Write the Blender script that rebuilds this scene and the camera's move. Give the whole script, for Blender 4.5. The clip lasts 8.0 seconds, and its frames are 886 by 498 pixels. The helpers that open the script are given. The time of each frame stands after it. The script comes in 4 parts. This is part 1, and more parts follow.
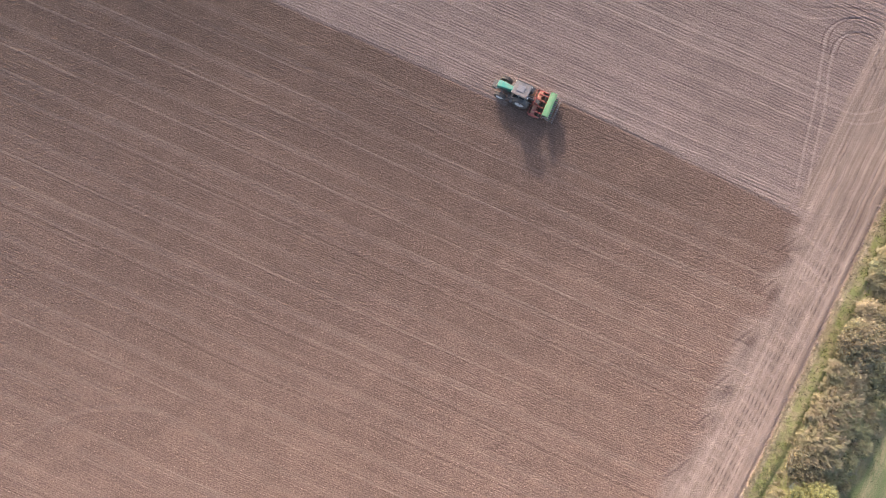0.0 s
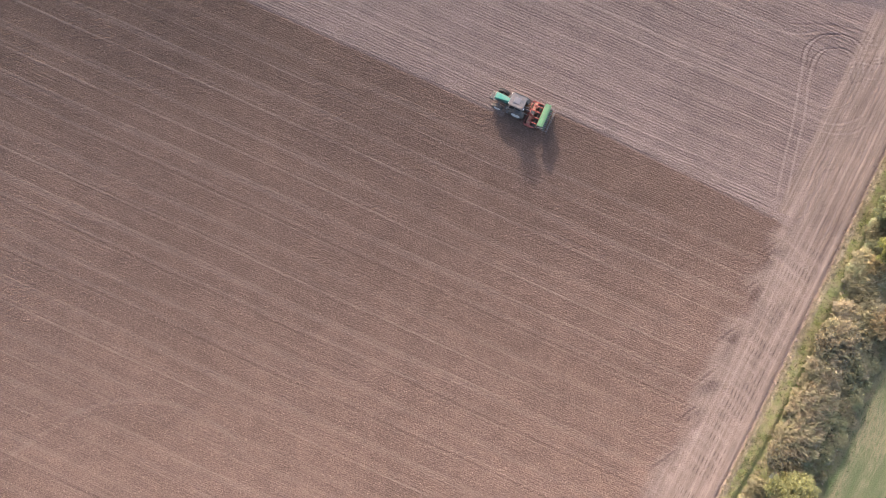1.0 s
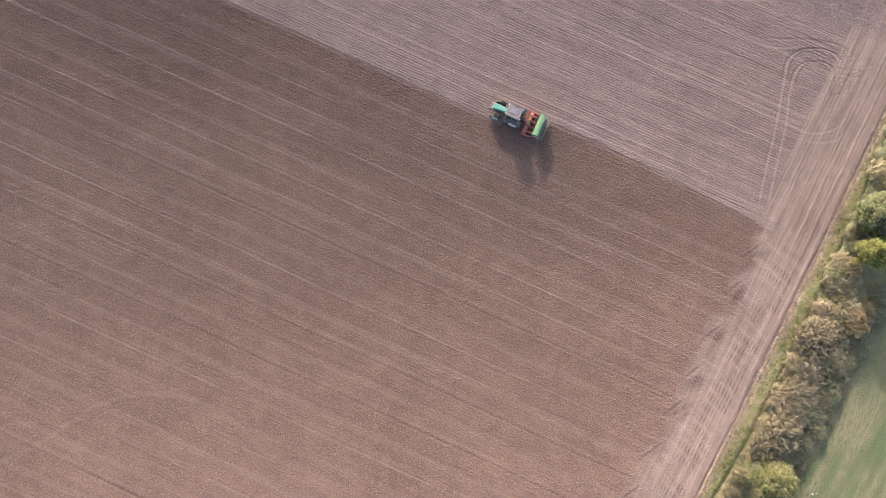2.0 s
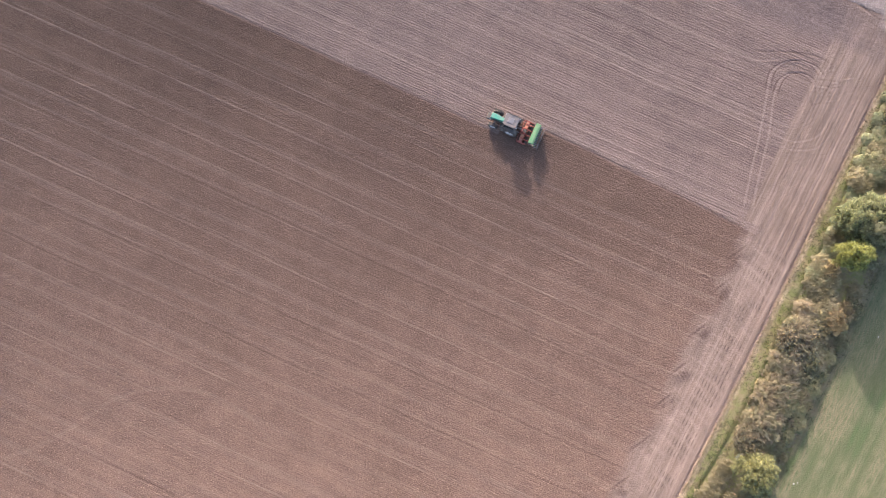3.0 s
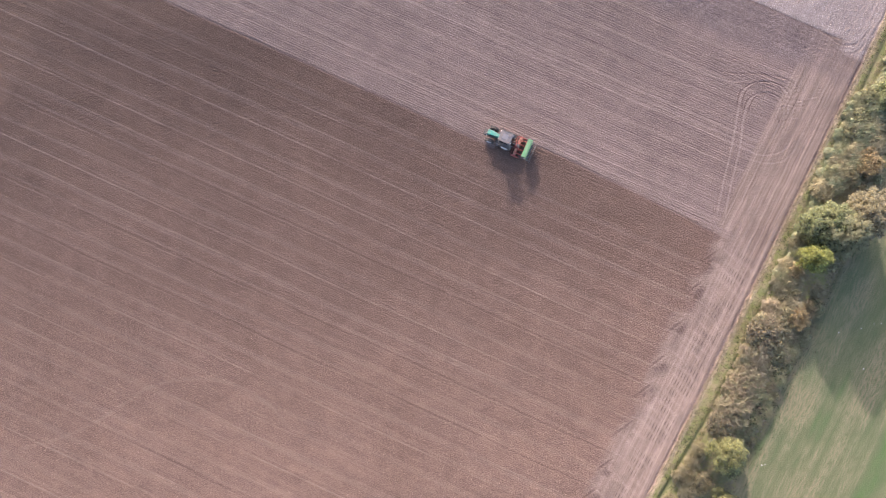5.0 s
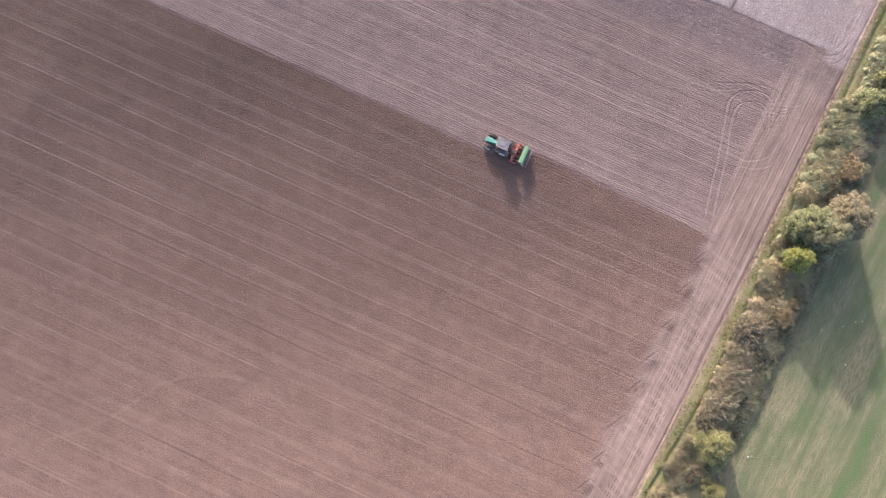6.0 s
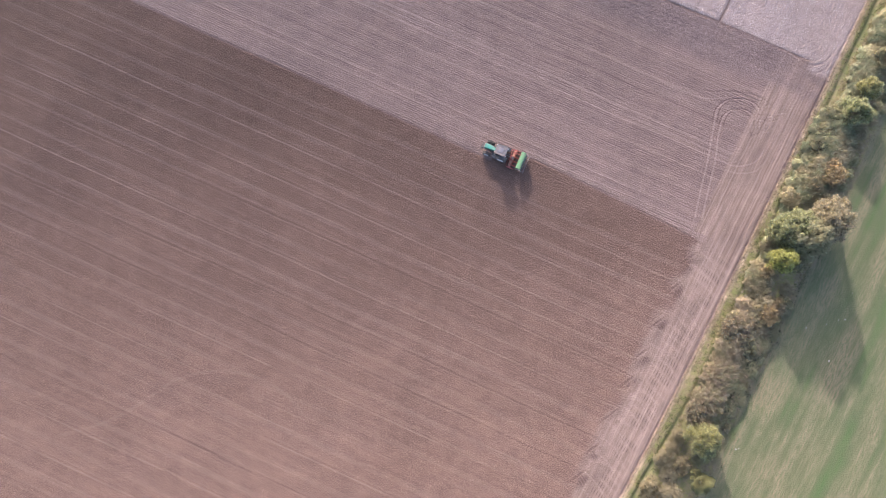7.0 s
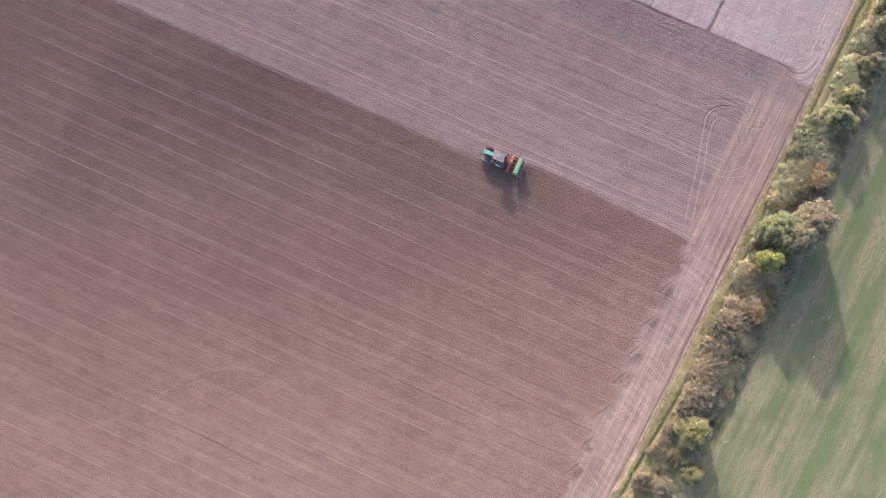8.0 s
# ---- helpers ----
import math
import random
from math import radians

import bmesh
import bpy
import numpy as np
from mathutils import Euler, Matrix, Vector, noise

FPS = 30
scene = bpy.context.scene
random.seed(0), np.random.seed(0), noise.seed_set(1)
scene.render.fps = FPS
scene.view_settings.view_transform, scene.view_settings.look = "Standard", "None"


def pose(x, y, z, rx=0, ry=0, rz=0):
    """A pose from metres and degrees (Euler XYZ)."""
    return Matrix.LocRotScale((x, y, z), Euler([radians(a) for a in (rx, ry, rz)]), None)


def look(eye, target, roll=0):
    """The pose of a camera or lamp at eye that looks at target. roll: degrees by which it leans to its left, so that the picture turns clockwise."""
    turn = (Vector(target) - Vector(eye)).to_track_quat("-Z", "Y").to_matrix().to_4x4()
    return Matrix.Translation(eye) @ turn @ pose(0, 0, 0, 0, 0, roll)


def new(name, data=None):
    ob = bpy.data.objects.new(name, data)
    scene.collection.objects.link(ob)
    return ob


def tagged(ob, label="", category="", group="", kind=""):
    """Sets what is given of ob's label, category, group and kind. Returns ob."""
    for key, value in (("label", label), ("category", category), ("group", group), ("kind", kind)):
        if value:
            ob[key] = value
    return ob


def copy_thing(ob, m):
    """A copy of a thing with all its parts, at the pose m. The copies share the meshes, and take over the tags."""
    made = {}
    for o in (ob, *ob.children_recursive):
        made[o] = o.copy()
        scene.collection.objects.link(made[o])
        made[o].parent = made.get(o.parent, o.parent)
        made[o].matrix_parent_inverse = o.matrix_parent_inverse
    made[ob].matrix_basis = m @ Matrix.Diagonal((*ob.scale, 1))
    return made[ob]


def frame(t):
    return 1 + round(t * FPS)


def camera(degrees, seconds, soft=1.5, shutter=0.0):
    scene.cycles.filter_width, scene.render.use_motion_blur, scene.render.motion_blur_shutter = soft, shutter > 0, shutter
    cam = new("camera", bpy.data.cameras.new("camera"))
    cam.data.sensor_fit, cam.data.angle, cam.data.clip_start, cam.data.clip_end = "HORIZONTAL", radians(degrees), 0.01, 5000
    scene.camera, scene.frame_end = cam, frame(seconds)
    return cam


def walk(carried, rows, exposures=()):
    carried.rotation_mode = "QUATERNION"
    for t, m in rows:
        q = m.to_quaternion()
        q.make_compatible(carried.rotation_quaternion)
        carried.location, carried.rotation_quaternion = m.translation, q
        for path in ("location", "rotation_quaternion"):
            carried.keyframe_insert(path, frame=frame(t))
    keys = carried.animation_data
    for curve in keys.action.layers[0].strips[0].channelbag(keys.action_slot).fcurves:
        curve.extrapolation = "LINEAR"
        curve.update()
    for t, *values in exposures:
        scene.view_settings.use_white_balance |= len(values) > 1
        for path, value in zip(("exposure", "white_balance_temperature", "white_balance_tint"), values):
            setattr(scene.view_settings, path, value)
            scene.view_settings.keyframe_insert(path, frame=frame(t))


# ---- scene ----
# ---- camera: a drone that climbs straight up, looking almost straight down ----
cam = camera(70.3, 8.0, 0.75)
PATH = [
    (0.0, 0.131, -3.775, 71.497, 3.077, -0.043, -0.270),
    (1.0, 0.107, -3.771, 75.801, 3.114, -0.026, -0.165),
    (2.0, 0.095, -3.794, 80.135, 3.161, 0.002, -0.090),
    (3.0, 0.095, -3.843, 84.498, 3.217, 0.043, -0.046),
    (4.0, 0.107, -3.917, 88.891, 3.282, 0.096, -0.033),
    (5.0, 0.131, -4.018, 93.313, 3.356, 0.161, -0.051),
    (6.0, 0.167, -4.145, 97.765, 3.439, 0.238, -0.101),
    (7.0, 0.215, -4.297, 102.247, 3.532, 0.327, -0.180),
    (8.0, 0.275, -4.476, 106.757, 3.634, 0.428, -0.291),
]
EXPOSURES = [(0.0, 1.90, 6700, 15.5), (4.0, 1.93, 6450, 19), (8.0, 1.95, 6250, 23)]
walk(cam, [(t, pose(x, y, z, rx, ry, rz)) for t, x, y, z, rx, ry, rz in PATH], EXPOSURES)

# ---- light: a low, slightly veiled sun and its sky ----
SUN_AZIMUTH, SUN_HEIGHT = 103.5, 18.0          # degrees from +x towards +y; above the horizon
world = bpy.data.worlds.new("sky")
scene.world = world
world.use_nodes = True
wn, wl = world.node_tree.nodes, world.node_tree.links
wn.clear()
sky = wn.new("ShaderNodeTexSky")
sky.sky_type, sky.sun_disc = "NISHITA", False
sky.sun_elevation, sky.sun_rotation = radians(SUN_HEIGHT), radians(90 - SUN_AZIMUTH)
sky.dust_density, sky.air_density = 4.0, 1.0
back = wn.new("ShaderNodeBackground")
back.inputs[1].default_value = 0.15
wl.new(sky.outputs[0], back.inputs[0])
wl.new(back.outputs[0], wn.new("ShaderNodeOutputWorld").inputs[0])
sun_data = bpy.data.lights.new("sun", "SUN")
sun_data.energy, sun_data.angle, sun_data.color = 2.5, radians(1.4), (1.0, 0.90, 0.81)
sun = new("sun", sun_data)
az, el = radians(SUN_AZIMUTH), radians(SUN_HEIGHT)
sun.matrix_world = look((math.cos(az) * math.cos(el) * 200, math.sin(az) * math.cos(el) * 200, math.sin(el) * 200), (0, 0, 0))

# ---- the plan: a runs along the seed rows, b along the field's edge; a = 0 is that edge ----
ROWDIR = Vector((math.cos(radians(-24.4)), math.sin(radians(-24.4)), 0))
EDGEDIR = Vector((math.cos(radians(62.6)), math.sin(radians(62.6)), 0))
ORIGIN = Vector((48.3, 1.4, 0))


def bend(b):
    """The field's edge swings a little towards the field at its near end."""
    return -0.0007 * np.clip(-15.0 - b, 0, 45) ** 2


def place(a, b, z=0.0):
    return ORIGIN + ROWDIR * (a + float(bend(b))) + EDGEDIR * b + Vector((0, 0, z))


# ---- material helpers ----
class Nodes:
    """A short way to write a node tree."""

    def __init__(self, name):
        self.mat = bpy.data.materials.new(name)
        self.mat.use_nodes = True
        self.n, self.l = self.mat.node_tree.nodes, self.mat.node_tree.links
        self.n.clear()

    def put(self, socket, value):
        if isinstance(value, bpy.types.NodeSocket):
            self.l.new(value, socket)
        elif isinstance(value, (tuple, list)) and socket.type == "RGBA" and len(value) == 3:
            socket.default_value = (*value, 1)
        else:
            socket.default_value = value

    def math(self, op, a, b=0.0, c=0.0, clamp=False):
        node = self.n.new("ShaderNodeMath")
        node.operation, node.use_clamp = op, clamp
        for socket, value in zip(node.inputs, (a, b, c)):
            self.put(socket, value)
        return node.outputs[0]

    def mix(self, fac, a, b, blend="MIX"):
        node = self.n.new("ShaderNodeMix")
        node.data_type, node.blend_type = "RGBA", blend
        self.put(node.inputs[0], fac)
        self.put(node.inputs[6], a)
        self.put(node.inputs[7], b)
        return node.outputs[2]

    def noise(self, scale, detail=3.0, rough=0.55, vector=None, out=0):
        node = self.n.new("ShaderNodeTexNoise")
        node.inputs["Scale"].default_value = scale
        node.inputs["Detail"].default_value = detail
        node.inputs["Roughness"].default_value = rough
        self.put(node.inputs["Vector"], vector if vector is not None else self.where())
        return node.outputs[out]

    def voronoi(self, scale, vector=None, out="Distance"):
        node = self.n.new("ShaderNodeTexVoronoi")
        node.inputs["Scale"].default_value = scale
        self.put(node.inputs["Vector"], vector if vector is not None else self.where())
        return node.outputs[out]

    def where(self):
        return self.n.new("ShaderNodeNewGeometry").outputs["Position"]

    def local(self):
        return self.n.new("ShaderNodeTexCoord").outputs["Object"]

    def dot(self, vector, direction):
        node = self.n.new("ShaderNodeVectorMath")
        node.operation = "DOT_PRODUCT"
        self.put(node.inputs[0], vector)
        node.inputs[1].default_value = tuple(direction)
        return node.outputs["Value"]

    def stretch(self, direction, along, across):
        """World position drawn out along a level direction."""
        node = self.n.new("ShaderNodeCombineXYZ")
        self.put(node.inputs[0], self.math("MULTIPLY", self.dot(self.where(), direction), along))
        self.put(node.inputs[1], self.math("MULTIPLY", self.dot(self.where(), (-direction[1], direction[0], 0)), across))
        return node.outputs[0]

    def ramp(self, value, low, high, a=0.0, b=1.0):
        node = self.n.new("ShaderNodeMapRange")
        for socket, v in zip(node.inputs, (value, low, high, a, b)):
            self.put(socket, v)
        return node.outputs[0]

    def layer(self, name):
        node = self.n.new("ShaderNodeAttribute")
        node.attribute_name = name
        split = self.n.new("ShaderNodeSeparateColor")
        self.l.new(node.outputs["Color"], split.inputs[0])
        return (*split.outputs, node.outputs["Alpha"])

    def random(self):
        return self.n.new("ShaderNodeObjectInfo").outputs["Random"]

    def island(self):
        return self.n.new("ShaderNodeNewGeometry").outputs["Random Per Island"]

    def bump(self, height, distance, strength=1.0, normal=None):
        node = self.n.new("ShaderNodeBump")
        node.inputs["Strength"].default_value = strength
        node.inputs["Distance"].default_value = distance
        self.put(node.inputs["Height"], height)
        if normal is not None:
            self.put(node.inputs["Normal"], normal)
        return node.outputs[0]

    def finish(self, colour, rough=0.9, metal=0.0, normal=None, **more):
        s = self.n.new("ShaderNodeBsdfPrincipled")
        self.put(s.inputs["Base Color"], colour)
        self.put(s.inputs["Roughness"], rough)
        self.put(s.inputs["Metallic"], metal)
        if normal is not None:
            self.put(s.inputs["Normal"], normal)
        for key, value in more.items():
            self.put(s.inputs[key.replace("_", " ")], value)
        self.l.new(s.outputs[0], self.n.new("ShaderNodeOutputMaterial").inputs[0])
        return self.mat



def sunward_shade(n, share):
    """Clod shade painted into the colour: darker towards the sun; older passes also dried and paled."""
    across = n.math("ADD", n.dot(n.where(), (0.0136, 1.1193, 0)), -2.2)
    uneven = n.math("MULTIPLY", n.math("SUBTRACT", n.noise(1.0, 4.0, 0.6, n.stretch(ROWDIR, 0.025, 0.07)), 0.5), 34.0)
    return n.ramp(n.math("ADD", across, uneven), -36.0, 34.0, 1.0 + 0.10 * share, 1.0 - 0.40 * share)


def make_soil():
    """Farm soil: its layers (sown, headland, pale, dark; clod, wear, verge, meadow) come with the mesh."""
    n = Nodes("farm_soil")
    sown, head, pale, dark = n.layer("zone")
    clod, wear_tone, verge, meadow = n.layer("cover")
    plan_a, plan_b, dashes, drilled = n.layer("plan")
    fine = n.noise(9.5, 4.0, 0.65)
    lumps = n.noise(4.8, 5.0, 0.68)
    cells = n.voronoi(5.0)
    broad = n.noise(0.045, 4.0, 0.6)
    mid = n.noise(0.4, 4.0, 0.65)
    along = n.noise(1.0, 4.0, 0.6, n.stretch(ROWDIR, 0.06, 1.6))
    edgewise = n.noise(1.0, 4.0, 0.6, n.stretch(EDGEDIR, 0.07, 1.6))
    # base colours of dry and freshly turned soil
    loose = n.mix(n.ramp(lumps, 0.38, 0.64), (0.175, 0.128, 0.114), (0.295, 0.222, 0.200))
    fresh = n.mix(n.ramp(lumps, 0.38, 0.64), (0.146, 0.0950, 0.0745), (0.251, 0.1705, 0.137))
    soil = n.mix(sown, loose, fresh)
    soil = n.mix(head, soil, n.mix(n.ramp(edgewise, 0.3, 0.7), (0.185, 0.135, 0.112), (0.29, 0.222, 0.187)))
    turned = n.noise(1.0, 4.0, 0.7, n.stretch(ROWDIR, 1.9, 5.2))
    soil = n.mix(dark, soil, n.mix(n.ramp(turned, 0.38, 0.62), (0.140, 0.105, 0.100), (0.255, 0.200, 0.190)))
    soil = n.mix(pale, soil, n.mix(n.ramp(lumps, 0.35, 0.65), (0.285, 0.226, 0.208), (0.45, 0.378, 0.350)))
    lump_rows = n.noise(1.0, 2.0, 0.5, n.stretch(EDGEDIR, 0.25, 1.5))
    dry_lumps = n.math("MULTIPLY", n.ramp(n.voronoi(3.2), 0.30, 0.22), n.ramp(lump_rows, 0.45, 0.62))
    soil = n.mix(n.math("MULTIPLY", dry_lumps, n.math("MULTIPLY", pale, 0.85)), soil, (0.60, 0.535, 0.505))
    streak = n.ramp(n.mix(head, along, edgewise), 0.25, 0.75, 0.91, 1.09)
    soil = n.mix(1.0, soil, streak, "MULTIPLY")
    soil = n.mix(1.0, soil, n.ramp(broad, 0.3, 0.7, 0.88, 1.12), "MULTIPLY")
    soil = n.mix(1.0, soil, n.ramp(mid, 0.3, 0.7, 0.88, 1.11), "MULTIPLY")
    # darker towards the sun: painted shade, weak on the standing field, full on sown soil
    soil = n.mix(1.0, soil, n.mix(sown, n.mix(head, sunward_shade(n, 0.22), (1.07, 1.07, 1.07)), sunward_shade(n, 1.0)), "MULTIPLY")
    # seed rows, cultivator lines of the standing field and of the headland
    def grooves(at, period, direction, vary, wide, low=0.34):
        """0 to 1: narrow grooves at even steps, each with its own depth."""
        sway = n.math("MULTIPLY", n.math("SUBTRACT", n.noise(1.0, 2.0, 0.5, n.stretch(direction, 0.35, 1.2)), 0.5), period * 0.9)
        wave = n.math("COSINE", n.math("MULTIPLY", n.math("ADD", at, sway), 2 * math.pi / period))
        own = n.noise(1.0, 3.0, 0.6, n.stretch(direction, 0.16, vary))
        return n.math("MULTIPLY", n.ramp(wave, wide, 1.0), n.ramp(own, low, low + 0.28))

    plain = n.math("SUBTRACT", 1.0, n.math("ADD", n.math("ADD", sown, head), n.math("ADD", pale, dark), 0.0, True), 0.0, True)
    plain = n.math("MULTIPLY", plain, n.math("SUBTRACT", 1.0, n.math("ADD", verge, meadow, 0.0, True)))
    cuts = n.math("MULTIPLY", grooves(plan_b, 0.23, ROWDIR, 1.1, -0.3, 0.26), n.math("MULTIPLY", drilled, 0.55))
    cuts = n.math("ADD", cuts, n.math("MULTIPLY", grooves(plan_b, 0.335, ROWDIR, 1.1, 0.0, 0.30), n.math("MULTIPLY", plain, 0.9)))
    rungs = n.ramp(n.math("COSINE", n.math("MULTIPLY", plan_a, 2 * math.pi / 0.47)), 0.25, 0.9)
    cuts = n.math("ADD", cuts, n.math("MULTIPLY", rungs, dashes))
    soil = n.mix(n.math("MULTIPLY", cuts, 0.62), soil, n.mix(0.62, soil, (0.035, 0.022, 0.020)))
    # dry crust on wheel marks and ridges, darker fresh cuts, painted shade in edge furrow
    soil = n.mix(n.ramp(wear_tone, 0.5, 1.0), soil, (0.37, 0.295, 0.255))
    soil = n.mix(n.ramp(wear_tone, 0.5, 0.0), soil, (0.095, 0.062, 0.050))
    # straw bits and stones
    speck = n.math("GREATER_THAN", n.noise(24.0, 1.0), 0.735)
    soil = n.mix(n.math("MULTIPLY", speck, 0.7), soil, (0.42, 0.35, 0.27))
    # grass of the verge and the meadow
    blades = n.noise(7.0, 5.0, 0.7)
    patch = n.noise(0.22, 4.0, 0.65)
    swath = n.noise(1.0, 3.0, 0.55, n.stretch(EDGEDIR, 0.03, 0.8))
    grass = n.mix(n.ramp(blades, 0.3, 0.7), (0.070, 0.096, 0.049), (0.130, 0.155, 0.080))
    hay = n.mix(n.ramp(blades, 0.3, 0.7), (0.155, 0.140, 0.085), (0.275, 0.235, 0.150))
    dry = n.math("ADD", n.math("SUBTRACT", wear_tone, 0.5), n.math("ADD", n.math("MULTIPLY", swath, 0.75), n.math("MULTIPLY", patch, 0.25)))
    lush = n.mix(n.ramp(dry, 0.06, 0.38), n.mix(blades, (0.055, 0.098, 0.036), (0.095, 0.155, 0.062)), grass)
    mead = n.mix(n.math("MULTIPLY", n.ramp(dry, 0.36, 0.72, 0.08, 0.85), n.ramp(n.noise(1.0, 4.0, 0.75, n.stretch(EDGEDIR, 0.8, 3.4)), 0.36, 0.56, 0.1, 1.0)), lush, hay)
    bank = n.mix(n.ramp(n.noise(0.9, 4.0, 0.7), 0.4, 0.62), n.mix(0.55, grass, (0.29, 0.29, 0.11)), n.mix(blades, (0.19, 0.155, 0.09), (0.38, 0.32, 0.20)))
    bank = n.mix(n.ramp(wear_tone, 0.5, 0.1), bank, n.mix(blades, (0.050, 0.068, 0.030), (0.105, 0.125, 0.058)))
    straw = n.math("MULTIPLY", n.ramp(plan_a, 1.05, 0.65), n.ramp(n.noise(1.3, 3.0, 0.6), 0.32, 0.58, 0.25, 0.95))
    bank = n.mix(straw, bank, n.mix(blades, (0.30, 0.235, 0.165), (0.52, 0.425, 0.315)))
    colour = n.mix(verge, soil, bank)
    colour = n.mix(meadow, colour, mead)
    # relief: seed rows, clods, crumbs
    rows = n.ramp(n.noise(1.0, 2.0, 0.5, n.stretch(ROWDIR, 0.22, 4.6)), 0.3, 0.7, -1.0, 1.0)
    rows = n.math("MULTIPLY", rows, n.math("SUBTRACT", 1.0, n.math("ADD", head, n.math("ADD", pale, dark), 0.0, True)))
    lines = n.ramp(n.noise(1.0, 2.0, 0.5, n.stretch(EDGEDIR, 0.2, 2.6)), 0.3, 0.7, -1.0, 1.0)
    lines = n.math("MULTIPLY", lines, n.math("ADD", n.math("MULTIPLY", head, 0.9), n.math("MULTIPLY", pale, 1.2)))
    bare = n.math("SUBTRACT", 1.0, n.math("ADD", verge, meadow, 0.0, True))
    crumbs = n.ramp(fine, 0.3, 0.7)
    heaps = n.ramp(lumps, 0.36, 0.66)
    cloddy = n.math("MULTIPLY", clod, n.ramp(n.math("ADD", mid, n.math("MULTIPLY", broad, 0.6)), 0.62, 1.0, 0.35, 1.25))
    stones = n.math("SUBTRACT", 0.42, n.math("MINIMUM", cells, 0.42))
    h = n.math("MULTIPLY", n.math("ADD", rows, lines), 0.22)
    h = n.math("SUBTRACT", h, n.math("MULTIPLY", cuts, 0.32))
    h = n.math("ADD", h, n.math("MULTIPLY", n.math("ADD", n.math("MULTIPLY", dry_lumps, pale), n.math("MULTIPLY", n.ramp(turned, 0.36, 0.64), dark)), 0.55))
    h = n.math("ADD", h, n.math("MULTIPLY", crumbs, 0.58))
    h = n.math("ADD", h, n.math("MULTIPLY", heaps, n.math("ADD", 0.20, n.math("MULTIPLY", cloddy, 0.55))))
    h = n.math("ADD", h, n.math("MULTIPLY", stones, n.math("MULTIPLY", cloddy, 1.7)))
    h = n.math("MULTIPLY", h, bare)
    h = n.math("ADD", h, n.math("MULTIPLY", n.math("SUBTRACT", 1.0, bare), n.math("MULTIPLY", blades, 1.1)))
    return n.finish(colour, 0.95, normal=n.bump(h, 0.15, 1.0), Specular_IOR_Level=0.15, Diffuse_Roughness=1.0)


SOIL = make_soil()


# ---- ground: one sheet on the plan's own grid, split where the land use changes ----
TRACTOR_A, TRACTOR_B = -41.6, -1.45
INNER = -8.5                                   # inner edge of the headland
RNG = np.random.RandomState(5)
LATTICE = RNG.rand(256, 256)


def vnoise(x, y):
    """Smooth value noise, 0 to 1, of wave length 1."""
    xi, yi = np.floor(x).astype(int), np.floor(y).astype(int)
    fx, fy = x - xi, y - yi
    fx, fy = fx * fx * (3 - 2 * fx), fy * fy * (3 - 2 * fy)
    p = lambda i, j: LATTICE[(xi + i) % 256, (yi + j) % 256]
    return (p(0, 0) * (1 - fx) + p(1, 0) * fx) * (1 - fy) + (p(0, 1) * (1 - fx) + p(1, 1) * fx) * fy


def ease(x, lo, hi):
    t = np.clip((x - lo) / (hi - lo), 0, 1)
    return t * t * (3 - 2 * t)


def spaced(*stops):
    """Coordinates from stop to stop: (from, to, step), ..."""
    out = []
    for lo, hi, step in stops:
        out += list(np.linspace(lo, hi, max(2, int(round((hi - lo) / step)) + 1))[:-1])
    return np.array(out + [stops[-1][1]])


GA = spaced((-3000, -600, 800), (-600, -150, 150), (-150, -112, 4), (-112, -16, 0.21), (-16, INNER, 0.15), (INNER, 0.3, 0.15), (0.3, 10.7, 0.26), (10.7, 50, 0.75), (50, 150, 10), (150, 3000, 700))
GB = spaced((-3000, -300, 900), (-300, -90, 30), (-90, -45, 0.25), (-45, -2.95, 0.15), (-2.95, 0, 0.125), (0, 27, 0.145), (27, 34, 0.18), (34, 56, 0.22), (56, 110, 6), (110, 3000, 700))
A, B = np.meshgrid(GA, GB, indexing="ij")
WOB = (vnoise(A * 0.11, B * 0.02 + 7) - 0.5) * 0.24 + (vnoise(A * 0.6, B * 0.3) - 0.5) * 0.10
BW, AW = B + WOB, A + (vnoise(A * 0.3, B * 0.6 + 30) - 0.5) * 0.16
EDGE = np.where(A < TRACTOR_A - 1.5, -2.95, -0.052 * np.clip(A + 31, 0, 30))
NEAR = ease(A, -140, -112) * (1 - ease(A, 50, 70)) * ease(B, -110, -90) * (1 - ease(B, 56, 70))

ragged = (vnoise(A * 0.4, B * 0.33 + 3) - 0.5) * 2.6 + (vnoise(A * 2, B * 2) - 0.5) * 0.8
is_verge = ease(A + (vnoise(A * 1.2 + 9, B * 1.2) - 0.5) * 0.35, 0.22, 0.5)
is_meadow = ease(A + (vnoise(A * 0.7, B * 0.7) - 0.5) * 1.0, 10.3, 11.2)
is_pale = ease(BW, 33.75, 34.1) * (A < 0.4) + ease(BW, 31.5, 32.6) * ease(A, -4.4, -2.4) * (A < 0.4)
is_pale = np.clip(is_pale, 0, 1)
is_dark = ease(B + ragged * 0.5, 25.8, 29.0) * (1 - is_pale) * (0.62 + 0.38 * vnoise(A * 0.12, B * 0.7 + 60)) * (1 - 0.6 * ease(A, -11, -5))
is_head = ease(A + ragged * np.where(B < 0, 1.0, 0.08), INNER - 0.25 + 0.3 * (B < 0), INNER + 0.4 + 3.6 * (B < 0)) * (1 - is_dark) * (1 - is_pale)
is_sown = (1 - ease(BW - EDGE, -0.12, 0.08)) * (1 - is_head)

field = 1 - is_verge
worked = ease(B, -95, -90) * is_sown
stub = (1 - is_sown) * (1 - is_head) * (1 - is_dark) * (1 - is_pale) * field
Z = np.zeros_like(A)
